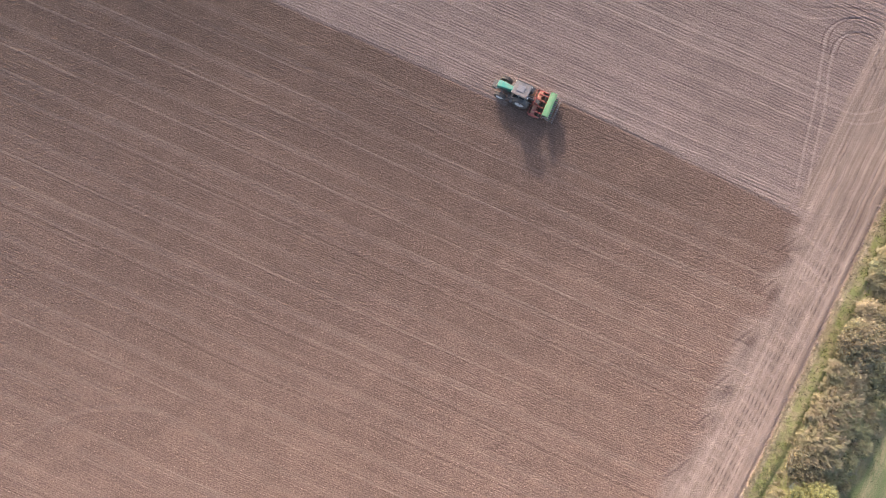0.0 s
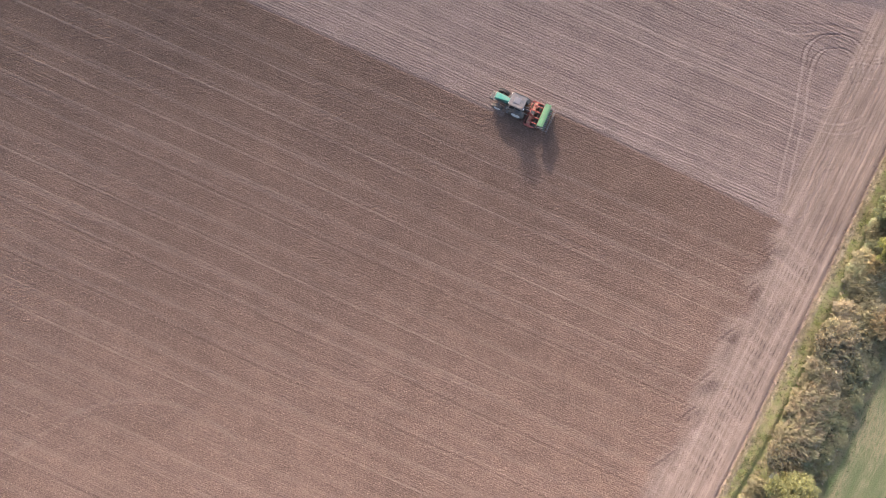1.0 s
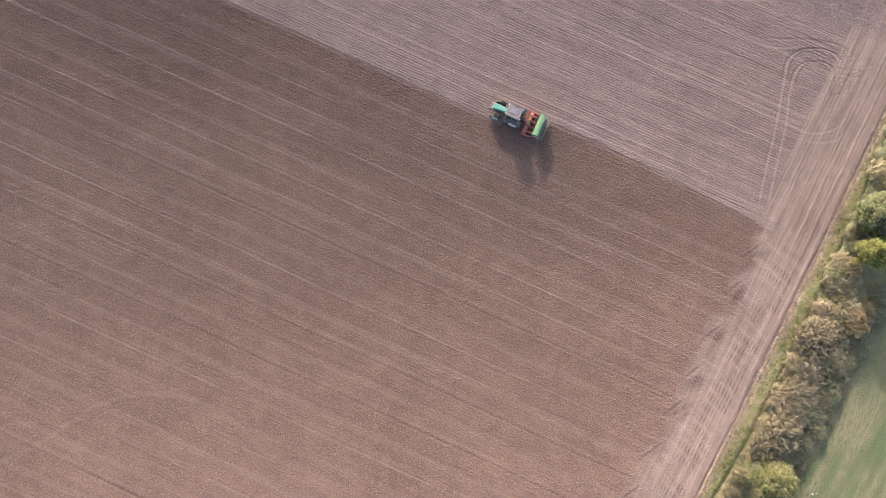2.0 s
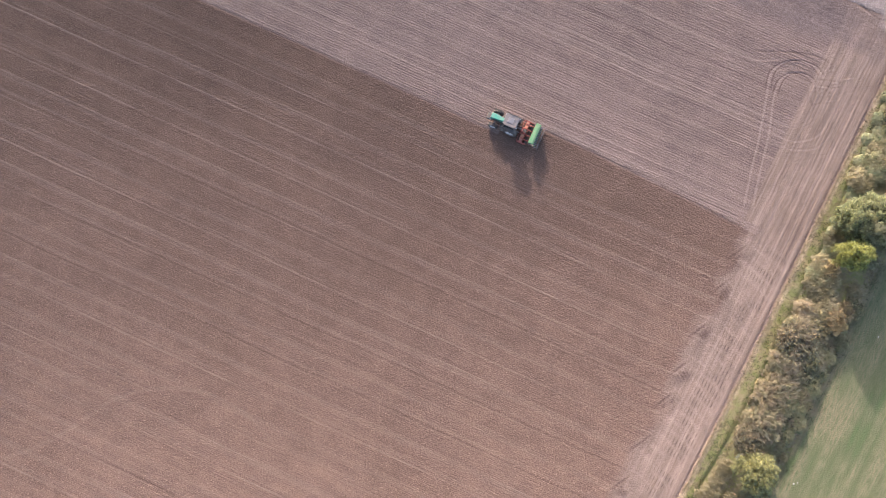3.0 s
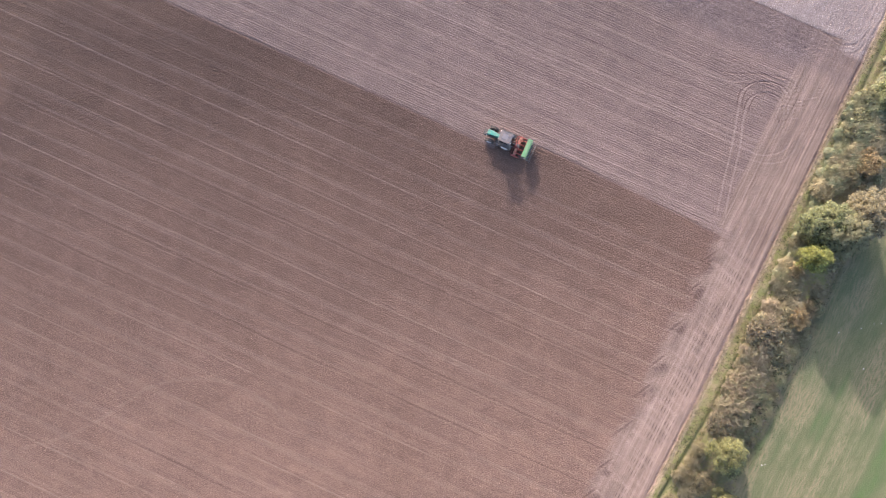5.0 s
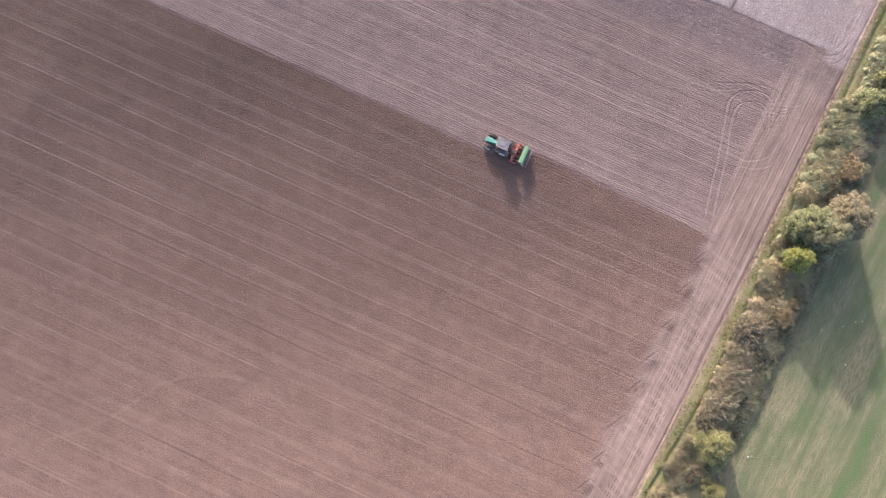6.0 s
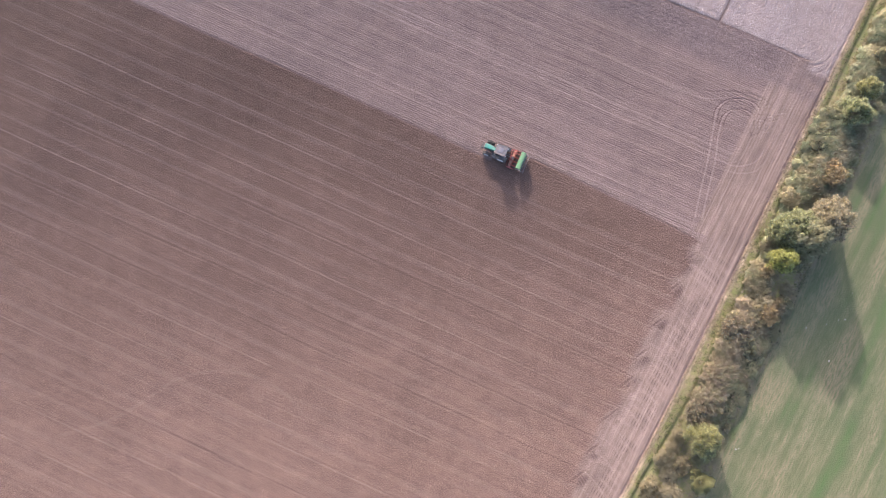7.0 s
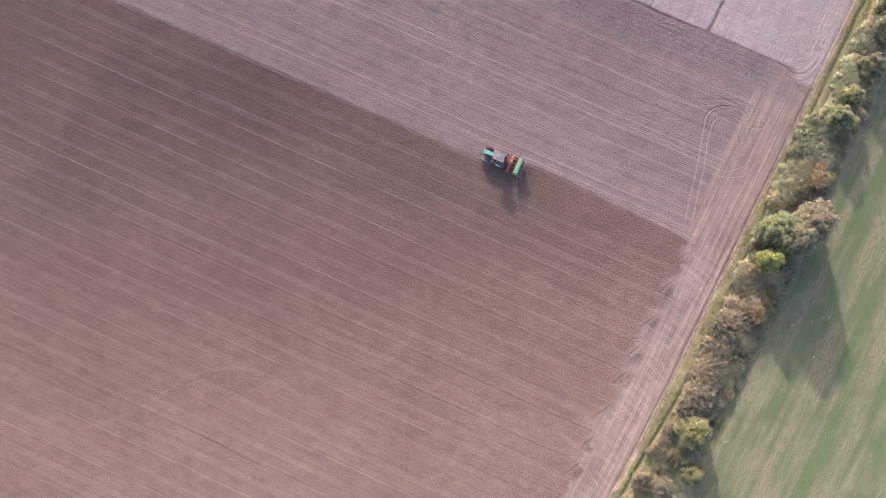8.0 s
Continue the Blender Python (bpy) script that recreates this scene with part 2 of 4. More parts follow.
WEAR_SHADE = np.full_like(A, 0.5)


def ridge(d, width):
    return np.exp(-(d / width) ** 2)


def fitful(seed, wave=7.0):
    return 0.55 + 0.45 * ease(vnoise(A / wave + seed * 3.7, np.full_like(A, seed * 1.31)), 0.25, 0.7)


def line(at, width, mask, height, wear_tone, seed):
    """One mark along the seed rows: a ridge or rut with its own dryness."""
    global Z, WEAR_SHADE
    k = ridge(BW - at, width) * mask * fitful(seed)
    Z, WEAR_SHADE = Z + k * height, WEAR_SHADE + k * wear_tone


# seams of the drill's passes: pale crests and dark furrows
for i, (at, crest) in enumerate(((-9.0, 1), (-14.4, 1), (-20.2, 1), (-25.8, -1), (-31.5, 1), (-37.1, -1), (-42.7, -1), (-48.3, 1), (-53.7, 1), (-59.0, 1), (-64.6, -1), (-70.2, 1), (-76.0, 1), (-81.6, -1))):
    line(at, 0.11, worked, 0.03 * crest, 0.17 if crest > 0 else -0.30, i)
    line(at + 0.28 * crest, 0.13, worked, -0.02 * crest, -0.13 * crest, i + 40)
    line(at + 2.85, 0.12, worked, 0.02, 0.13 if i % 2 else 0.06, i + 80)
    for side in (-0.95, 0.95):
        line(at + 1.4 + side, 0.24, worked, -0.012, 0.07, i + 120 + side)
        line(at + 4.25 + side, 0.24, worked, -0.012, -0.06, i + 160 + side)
# wheel ruts and cultivator lines of the field that is not yet sown
for i, (at, wear_tone, deep) in enumerate(((0.35, 0.16, 0.05), (1.0, 0.22, -0.05), (1.9, -0.12, -0.04), (2.4, 0.26, -0.06), (3.6, 0.12, 0.03), (4.9, -0.12, -0.04), (6.3, 0.12, 0.04), (7.7, -0.12, -0.04), (9.2, 0.14, 0.04), (10.6, -0.14, -0.04), (12.35, 0.28, -0.06), (13.2, 0.30, -0.06), (14.2, 0.26, -0.06), (14.75, 0.12, 0.04), (15.8, -0.22, -0.05), (18.1, -0.22, -0.05), (19.4, 0.10, 0.03), (20.8, 0.2, 0.05), (22.3, -0.12, -0.04), (24.0, -0.2, -0.05), (25.2, 0.12, 0.04))):
    line(at, 0.13, stub, deep * 0.45, wear_tone * 0.75, i + 200)
for i in range(66):
    line(-2.6 + i * 0.44 + 0.1 * math.sin(i * 2.3), 0.1, stub, 0.016, 0.07 * math.sin(i * 1.7) + 0.03, i + 300)
# turned, lumpy strip beyond, with its own coarse furrows and a deep last one
for i in range(15):
    line(27.2 + i * 0.47, 0.13, is_dark * field, 0.03 * (-1) ** i, 0.05 * (-1) ** i, i + 400)
line(33.75, 0.22, (A < -4) * field, -0.16, -0.3, 433)
# fresh furrow wall along the standing edge of the sown land
k = ridge(BW - EDGE - 0.05, 0.13) * (1 - is_head) * (A < INNER)
Z, WEAR_SHADE = Z - 0.07 * k, WEAR_SHADE - 0.24 * k * fitful(444)
# headland: long cultivator lines along the field's edge
for i in range(24):
    at = INNER + 0.2 + i * 0.37 + 0.08 * math.sin(i * 2.9)
    along = 0.3 + 0.7 * ease(vnoise(B / 6.0 + i * 5.1, np.full_like(B, i * 0.77)), 0.3, 0.7)
    k = ridge(AW - at, 0.11) * is_head * field * along * (0.12 + 0.88 * ease(B, -7, 0))
    Z, WEAR_SHADE = Z + 0.05 * k, WEAR_SHADE + 0.16 * math.sin(i * 1.9) * k
# turning arcs lie side by side on it; between them the cultivator's grooves stay open
ARC = B + 0.035 * (np.clip(A, -7, 0) + 7) ** 2 + 0.5 * (vnoise(A * 0.2, B * 0.3 + 50) - 0.5)
between = 1 - ridge((ARC / 1.42 + 0.5) % 1 - 0.5, 0.25)
DASHES = is_head * field * ease(A, -5.4, -3.6) * (1 - ease(A, -1.2, -0.7)) * (1 - ease(B, -4, -1)) * between * ease(vnoise(A * 0.6, B * 0.5 + 50), 0.25, 0.65)
DASHES = 1.15 * DASHES + 0.5 * is_head * field * ease(B, -6, 0) * (0.3 + 0.7 * vnoise(A * 2.1, B * 0.15))
arcs = ridge((ARC / 1.42 + 0.5) % 1 - 0.5, 0.17) * is_head * field * ease(A, -6.5, -5) * (1 - ease(A, -0.8, -0.3)) * (1 - ease(B, -4, -1)) * ease(vnoise(A * 0.4 + 9, B * 0.7), 0.2, 0.6)
treads = np.sin(2 * math.pi * (A + 0.2 * B) / 0.5)
Z, WEAR_SHADE = Z - 0.03 * arcs * (1 - 0.4 * treads), WEAR_SHADE + 0.09 * arcs * (1 + 0.35 * treads)


def curve_through(points, step=0.12):
    """A smooth line through the points."""
    p = [Vector((*q, 0)) for q in points]
    p = [p[0] * 2 - p[1]] + p + [p[-1] * 2 - p[-2]]
    out = []
    for p0, p1, p2, p3 in zip(p, p[1:], p[2:], p[3:]):
        m = max(2, int((p2 - p1).length / step))
        for s in range(m):
            t = s / m
            q = 0.5 * (2 * p1 + (p2 - p0) * t + (2 * p0 - 5 * p1 + 4 * p2 - p3) * t ** 2 + (3 * p1 - p0 - 3 * p2 + p3) * t ** 3)
            out.append((q.x, q.y))
    return np.array(out)


def track(points, width, height, wear_tone, lug=0.0):
    """A wheel mark along a curve."""
    global Z, WEAR_SHADE
    c = curve_through(points)
    i0, i1 = np.searchsorted(GA, (c[:, 0].min() - 1, c[:, 0].max() + 1))
    j0, j1 = np.searchsorted(GB, (c[:, 1].min() - 1, c[:, 1].max() + 1))
    pa, pb = A[i0:i1, j0:j1], B[i0:i1, j0:j1]
    best, at = np.full(pa.shape, 99.0), np.zeros(pa.shape)
    for i, (ca, cb) in enumerate(c):
        d = np.hypot(pa - ca, pb - cb)
        near = d < best
        best, at = np.where(near, d, best), np.where(near, i, at)
    k = ridge(best, width) * np.minimum(1, np.minimum(at, len(c) - at) / 12) * field[i0:i1, j0:j1]
    rim = ridge(best - width * 1.5, width * 0.5) * np.minimum(1, np.minimum(at, len(c) - at) / 12)
    tread = 1 + lug * np.sin(at * 0.12 * 2 * math.pi / 0.55)
    Z[i0:i1, j0:j1] += height * k * tread - height * 0.6 * rim
    WEAR_SHADE[i0:i1, j0:j1] += wear_tone * k * tread - 0.4 * wear_tone * rim


# the turning loop at the head of the field, two wheels wide
LOOP = ((-9.0, 0.9), (-10.3, 5.9), (-11.5, 11.3), (-13.2, 17.4), (-13.8, 20.4), (-12.2, 22.8), (-9.4, 23.4), (-7.2, 22.3))
LOOP_IN = ((-7.9, 1.3), (-9.2, 6.4), (-10.4, 11.8), (-12.0, 16.9), (-12.3, 19.6), (-11.2, 21.3), (-9.3, 21.7), (-7.7, 21.0))
for path in (LOOP, LOOP_IN):
    track(path, 0.18, -0.03, 0.22)
for path in (LOOP, LOOP_IN):
    for push in (-0.34, 0.34):
        track([(a + push, b + push * 0.5) for a, b in path[3:]], 0.10, -0.06, -0.42)
track(((-10.2, 12.4), (-8.6, 12.3), (-6.5, 12.8), (-4.5, 14.6), (-4.0, 17.4)), 0.16, -0.03, 0.18)
track(((-10.0, 11.2), (-8.4, 11.2), (-6.0, 11.7), (-3.8, 13.2), (-2.9, 16.2)), 0.15, -0.03, 0.15)
track(((-26.0, 22.3), (-19.0, 21.9), (-16.4, 22.3), (-13.0, 23.8), (-9.0, 24.8), (-6.0, 24.2)), 0.15, -0.04, -0.2)
track(((-26.0, 20.6), (-19.0, 20.6), (-15.8, 21.2), (-12.8, 22.9)), 0.15, -0.04, 0.18)
# churned lumps where the machine was set down
churn = random.Random(14)
for i in range(22):
    a0, b0, way = churn.uniform(-8.4, -5.0), churn.uniform(17.6, 23.6), churn.choice((0.35, 0.5, 1.75, 2.0)) + churn.uniform(-0.3, 0.3)
    long = churn.uniform(1.6, 2.8)
    da, db = long * math.cos(way), long * math.sin(way)
    sign = 1 if i % 2 else -1
    track(((a0, b0), (a0 + 0.5 * da, b0 + 0.45 * db), (a0 + da, b0 + db)), churn.uniform(0.12, 0.20), 0.06 * sign, 0.32 * sign, 0.6)
# turning arcs at the ends of the passes, and the soil that they dragged out
for i in range(16):
    b0 = -3.1 - 2.84 * i
    j = 0.5 * math.sin(i * 2.1)
    track(((-9.2, b0 - 0.3), (-7.4, b0 + 0.35), (-5.6, b0 + 0.2 + j), (-3.6, b0 - 0.6 + j), (-1.9, b0 - 2.0 + j), (-0.9, b0 - 3.6)), 0.15, -0.03, 0.10, 0.25)
for i in range(9):                             # where every second pass was lifted out: a scrape and a heap of fresh crumbs
    b0 = -5.35 - 5.65 * i + 0.5 * math.sin(i * 1.9)
    track(((-8.4, b0 - 1.2), (-7.75, b0), (-6.9, b0 + 1.7), (-6.3, b0 + 2.6)), 0.19, -0.04, -0.27)
    heap = np.exp(-((A + 6.5 - 0.25 * (B - b0)) / 0.85) ** 2 - ((B - b0 - 0.2) / 1.5) ** 2) * field * (B < -0.5)
    heap *= ease(vnoise(A * 1.1 + i, B * 1.1), 0.25, 0.6)
    comb = np.sin(2 * math.pi * (A * 0.55 + B * 0.85) / 0.42)
    Z, WEAR_SHADE = Z + heap * (0.05 + 0.03 * comb), WEAR_SHADE - heap * (0.33 + 0.16 * comb)
# a wide, faint turn in the sown land
track(((-84.0, -73.0), (-77.0, -66.5), (-73.0, -60.3), (-71.0, -56.5), (-67.6, -53.5), (-64.0, -51.7), (-59.0, -50.6), (-55.0, -51.2), (-50.0, -53.0)), 0.35, -0.02, 0.055)
# pale field: rows along its side, two dark furrows
for i in range(90):
    at = -48 + i * 0.54 + 0.1 * math.sin(i * 2.2)
    k = ridge(AW - at, 0.14) * is_pale * field
    Z, WEAR_SHADE = Z + 0.05 * k, WEAR_SHADE + 0.05 * math.sin(i * 1.3) * k
for at, deep in ((-20.0, 1.0), (-24.4, 0.4), (-31.0, 0.6)):
    k = ridge(AW - at, 0.2) * is_pale
    Z, WEAR_SHADE = Z - 0.13 * deep * k, WEAR_SHADE - 0.4 * deep * k
track(((-9.0, 34.6), (-6.0, 33.6), (-3.5, 33.2), (-1.6, 34.6), (-0.7, 38.0)), 0.2, -0.05, -0.12)
track(((-6.0, 32.6), (-3.2, 32.0), (-1.2, 33.2), (-0.3, 36.5)), 0.18, -0.04, -0.12)
# clods on all bare soil, coarse on the turned strip and the pale field
rough = 0.016 + 0.016 * is_sown + 0.030 * is_dark + 0.030 * is_pale
CLOD = np.clip(0.25 + 0.35 * is_sown + 0.6 * is_dark + 0.45 * is_pale, 0, 1)
Z += (RNG.rand(*A.shape) - 0.5) * 2 * rough * field * (0.7 + 0.5 * vnoise(A * 0.12, B * 0.3 + 12))
# edge furrow, bank, path rut, ditch along the meadow
Z += -0.10 * ridge(A - 0.12, 0.16) + is_verge * (0.14 + 0.10 * vnoise(A * 0.7, B * 0.5) + (RNG.rand(*A.shape) - 0.5) * 0.10 * (1 - is_meadow))
# the shadow line beside the bank is painted into the soil colour
WEAR_SHADE += -0.16 * ridge(A - 0.05, 0.2) * (0.4 + 0.9 * vnoise(A * 0.5, B * 0.8))
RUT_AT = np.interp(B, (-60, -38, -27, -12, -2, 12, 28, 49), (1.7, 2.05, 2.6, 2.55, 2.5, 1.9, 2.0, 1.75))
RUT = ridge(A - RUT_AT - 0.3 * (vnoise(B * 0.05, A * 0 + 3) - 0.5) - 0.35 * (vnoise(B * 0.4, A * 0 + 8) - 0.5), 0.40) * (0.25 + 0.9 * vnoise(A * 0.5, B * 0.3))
# dark trampled grass, with the rut's shade put into its colour
WEAR_SHADE -= 0.36 * RUT
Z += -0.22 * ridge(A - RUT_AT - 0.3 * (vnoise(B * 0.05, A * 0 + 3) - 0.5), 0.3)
WEAR_SHADE += 0.35 * ridge(A - 11.25, 0.22) * (0.4 + 0.9 * vnoise(A * 0.5, B * 0.5))
Z += -0.45 * ridge(A - 10.2, 0.6) * (1 - ease(B, 18, 26))
Z += is_meadow * (-0.05 + 0.05 * vnoise(A * 0.2, B * 0.2))
Z *= NEAR
WEAR_SHADE = np.clip(0.5 + (WEAR_SHADE - 0.5) * NEAR, 0, 1)

# meadow: dry wheel lanes and lush bands along the field, drawn out and broken
for at, wide, wear_tone, lo, hi in ((14.6, 1.0, 0.28, -60, 60), (12.3, 0.7, 0.12, -60, 60), (17.6, 1.3, -0.16, -60, 60), (20.4, 1.2, 0.2, -60, 60), (22.6, 0.9, 0.18, -60, 60), (24.6, 0.8, -0.14, -60, 60), (27.6, 1.0, -0.42, -75, -15), (30.3, 1.4, 0.3, -75, 20), (33.4, 1.6, -0.2, -75, 60), (36.5, 1.5, -0.4, -75, 60), (40.5, 1.4, 0.15, -75, 60)):
    wander = (vnoise(B * 0.05, B * 0 + at) - 0.5) * 0.7
    k = ridge(A - at - wander, wide) * is_meadow * ease(B, lo, lo + 4) * (1 - ease(B, hi - 4, hi)) * (0.4 + 0.6 * vnoise(B * 0.11 + at, A * 0.5))
    WEAR_SHADE += wear_tone * k * NEAR
WEAR_SHADE += is_meadow * NEAR * (0.42 * (vnoise(A * 0.9, B * 0.07) - 0.5) + 0.30 * (vnoise(A * 2.2 + 40, B * 0.4) - 0.5) + 0.34 * (vnoise(A * 0.35 + 9, B * 0.2) - 0.5) - 0.06 * ease(A, 22, 34))
WEAR_SHADE = np.clip(WEAR_SHADE, 0, 1)

XY = np.array(ORIGIN)[:2] + (A + bend(B))[..., None] * np.array(ROWDIR)[:2] + B[..., None] * np.array(EDGEDIR)[:2]
POINTS = np.concatenate([XY, Z[..., None]], -1).reshape(-1, 3)
ZONE = np.stack([is_sown, is_head, is_pale, is_dark], -1).reshape(-1, 4)
PLAN = np.stack([AW, BW, DASHES, worked * (1 - is_verge)], -1).reshape(-1, 4)
COVER = np.stack([CLOD, WEAR_SHADE, is_verge * (1 - is_meadow), is_meadow], -1).reshape(-1, 4)
NA, NB = len(GA), len(GB)
quad_a, quad_b = np.meshgrid(np.arange(NA - 1), np.arange(NB - 1), indexing="ij")
corner = (quad_a * NB + quad_b).ravel()
QUADS = np.stack([corner, corner + NB, corner + NB + 1, corner + 1], -1)
MID_A = ((A[:-1, :-1] + A[1:, 1:]) / 2).ravel()
MID_B = ((B[:-1, :-1] + B[1:, 1:]) / 2).ravel()
FRONT = np.where(MID_A < TRACTOR_A - 1.5, -2.95, 0.0)


def mesh_from(name, points, quads, material, smooth=True, layers=()):
    """A mesh from arrays of points and of faces with a constant number of corners."""
    sides = quads.shape[1]
    me = bpy.data.meshes.new(name)
    me.vertices.add(len(points))
    me.vertices.foreach_set("co", np.ascontiguousarray(points, dtype=np.float32).ravel())
    me.loops.add(quads.size)
    me.loops.foreach_set("vertex_index", np.ascontiguousarray(quads, dtype=np.int32).ravel())
    me.polygons.add(len(quads))
    me.polygons.foreach_set("loop_start", np.arange(0, quads.size, sides, dtype=np.int32))
    me.polygons.foreach_set("use_smooth", np.full(len(quads), smooth))
    for key, values in layers:
        me.attributes.new(key, "FLOAT_COLOR", "POINT").data.foreach_set("color", np.ascontiguousarray(values, dtype=np.float32).ravel())
    me.materials.append(material)
    me.update(calc_edges=True)
    return me


def land(name, mask, label, category):
    faces = QUADS[mask]
    used, index = np.unique(faces, return_inverse=True)
    me = mesh_from(name, POINTS[used], index.reshape(-1, 4), SOIL, True, (("zone", ZONE[used]), ("cover", COVER[used]), ("plan", PLAN[used])))
    return tagged(new(name, me), label, category, kind="structure")


left, strip = MID_A < INNER, (MID_A >= INNER) & (MID_A < 0.3)
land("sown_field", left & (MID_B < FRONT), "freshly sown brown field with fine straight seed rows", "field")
land("stubble_field", left & (MID_B >= FRONT) & (MID_B < 27), "grey-brown cultivated field with wheel ruts and a turning loop", "field")
land("headland", strip & (MID_B < 27), "dusty light brown headland pressed by turning tractor wheels", "field")
land("ploughed_strip", (MID_A < 0.3) & (MID_B >= 27) & (MID_B < 34), "dark lumpy strip of turned soil beside the pale field", "field")
land("pale_field", (MID_A < 0.3) & (MID_B >= 34), "pale dry cloddy field with dark furrows", "field")
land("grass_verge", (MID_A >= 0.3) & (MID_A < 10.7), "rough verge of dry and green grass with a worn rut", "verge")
land("meadow", MID_A >= 10.7, "mown green meadow with pale streaks of dry grass", "meadow")



# ---- clods that lie on the worked soil ----
def clod_material(name, dark, light, shade_share=0.0):
    n = Nodes(name)
    tone = n.mix(n.island(), dark, light)
    # clods take the same painted darkening towards the sun as the ground
    if shade_share:
        tone = n.mix(1.0, tone, sunward_shade(n, shade_share), "MULTIPLY")
    return n.finish(tone, 0.95, Specular_IOR_Level=0.12, Diffuse_Roughness=1.0)


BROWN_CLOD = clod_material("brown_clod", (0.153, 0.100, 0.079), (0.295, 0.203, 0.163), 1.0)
GREY_CLOD = clod_material("grey_clod", (0.125, 0.094, 0.088), (0.250, 0.198, 0.185))
PALE_CLOD = clod_material("pale_clod", (0.33, 0.268, 0.248), (0.56, 0.480, 0.448))


def clods(name, seed, count, a_range, b_range, small, large, material, label, keep):
    """Three-sided crumbs of many sizes; keep(a, b, r) picks where they lie."""
    rng = np.random.RandomState(seed)
    a, b = rng.uniform(*a_range, count), rng.uniform(*b_range, count)
    ok = keep(a, b, rng.rand(count))
    a, b = a[ok], b[ok]
    ground_z = Z[np.clip(np.searchsorted(GA, a), 0, len(GA) - 1), np.clip(np.searchsorted(GB, b), 0, len(GB) - 1)]
    size = small + (large - small) * rng.rand(len(a)) ** 2.2
    base = np.array(ORIGIN) + (a + bend(b))[:, None] * np.array(ROWDIR) + b[:, None] * np.array(EDGEDIR)
    base[:, 2] = ground_z - 0.25 * size
    turn = rng.rand(len(a)) * 2 * math.pi
    points = np.empty((len(a), 4, 3))
    for k in range(3):
        th, r = turn + 2.09 * k + rng.uniform(-0.35, 0.35, len(a)), size * rng.uniform(0.85, 1.35, len(a))
        points[:, k] = base + np.stack([np.cos(th) * r, np.sin(th) * r, 0 * r], -1)
    points[:, 3] = base + np.stack([rng.normal(size=len(a)) * 0.3 * size, rng.normal(size=len(a)) * 0.3 * size, size * rng.uniform(0.75, 1.4, len(a))], -1)
    first = 4 * np.arange(len(a))[:, None]
    faces = np.concatenate([first + np.array(f) for f in ((0, 1, 3), (1, 2, 3), (2, 0, 3))])
    return tagged(new(name, mesh_from(name, points.reshape(-1, 3), faces, material, False)), label, "soil", kind="stuff")


clods("soil_clods", 61, 280000, (-112, -6.5), (-88, -0.4), 0.035, 0.115, BROWN_CLOD, "small brown clods lying on the sown field",
      lambda a, b, r: (r < 0.24 + 0.75 * ease(vnoise(a * 0.07, b * 0.33 + 5), 0.2, 0.8)) & (b < np.where(a < TRACTOR_A - 1.5, -3.0, -0.3)) & (a < -8.6 + 2.0 * vnoise(a, b * 0.5)))
clods("soil_clods", 62, 15000, (-60, -0.2), (26.5, 33.6), 0.035, 0.095, GREY_CLOD, "grey-brown lumps on the turned strip",
      lambda a, b, r: (r < 0.3 + 0.7 * vnoise(a * 0.15, b * 0.9)) & (b > 26.8 + 1.5 * vnoise(a * 0.4, b * 0)) & (r < 1.1 - 0.8 * ease(a, -10, -5)))
clods("soil_clods", 63, 11000, (-60, -0.3), (33.9, 56), 0.05, 0.135, PALE_CLOD, "pale dry lumps in the rows of the bare field",
      lambda a, b, r: r < 0.15 + 0.85 * ease(np.cos(2 * math.pi * a / 0.54), -0.2, 0.8) * vnoise(a * 0.3, b * 0.25))
clods("soil_clods", 64, 2600, (-0.25, 0.35), (-60, 33), 0.05, 0.15, GREY_CLOD, "dark lumps along the field's last furrow",
      lambda a, b, r: r < vnoise(a, b * 0.6 + 70))
clods("soil_clods", 65, 30000, (-100, -8.6), (0.4, 26), 0.03, 0.085, GREY_CLOD, "small grey clods on the cultivated field",
      lambda a, b, r: (r < 0.15 + 0.6 * vnoise(a * 0.1, b * 0.5 + 33)) & ((a > TRACTOR_A) | (b > -2)))


# ---- foliage ----
def leaf_material(name, dark, light, dry, share):
    n = Nodes(name)
    tone = n.math("ADD", n.math("MULTIPLY", n.island(), 0.4), n.math("MULTIPLY", n.ramp(n.noise(1.7, 3.0, 0.6), 0.3, 0.7), 0.6))
    colour = n.mix(tone, dark, light)
    colour = n.mix(n.math("MULTIPLY", n.ramp(n.noise(0.9, 3.0, 0.6), 0.42, 0.62), share), colour, dry)
    colour = n.mix(1.0, colour, n.ramp(n.random(), 0, 1, 0.8, 1.2), "MULTIPLY")
    mat = n.finish(colour, 0.7, Specular_IOR_Level=0.2)
    front = n.n["Principled BSDF"].outputs[0]
    glow = n.n.new("ShaderNodeBsdfTranslucent")
    n.put(glow.inputs[0], colour)
    both = n.n.new("ShaderNodeMixShader")
    both.inputs[0].default_value = 0.56
    n.l.new(front, both.inputs[1])
    n.l.new(glow.outputs[0], both.inputs[2])
    gaps = n.n.new("ShaderNodeMixShader")         # one card stands for a spray of finer leaves
    gaps.inputs[0].default_value = 0.48
    n.l.new(both.outputs[0], gaps.inputs[1])
    n.l.new(n.n.new("ShaderNodeBsdfTransparent").outputs[0], gaps.inputs[2])
    n.l.new(gaps.outputs[0], n.n["Material Output"].inputs[0])
    return mat


LEAF_BROWN = leaf_material("russet_leaves", (0.350, 0.298, 0.210), (0.500, 0.425, 0.305), (0.395, 0.380, 0.240), 0.8)
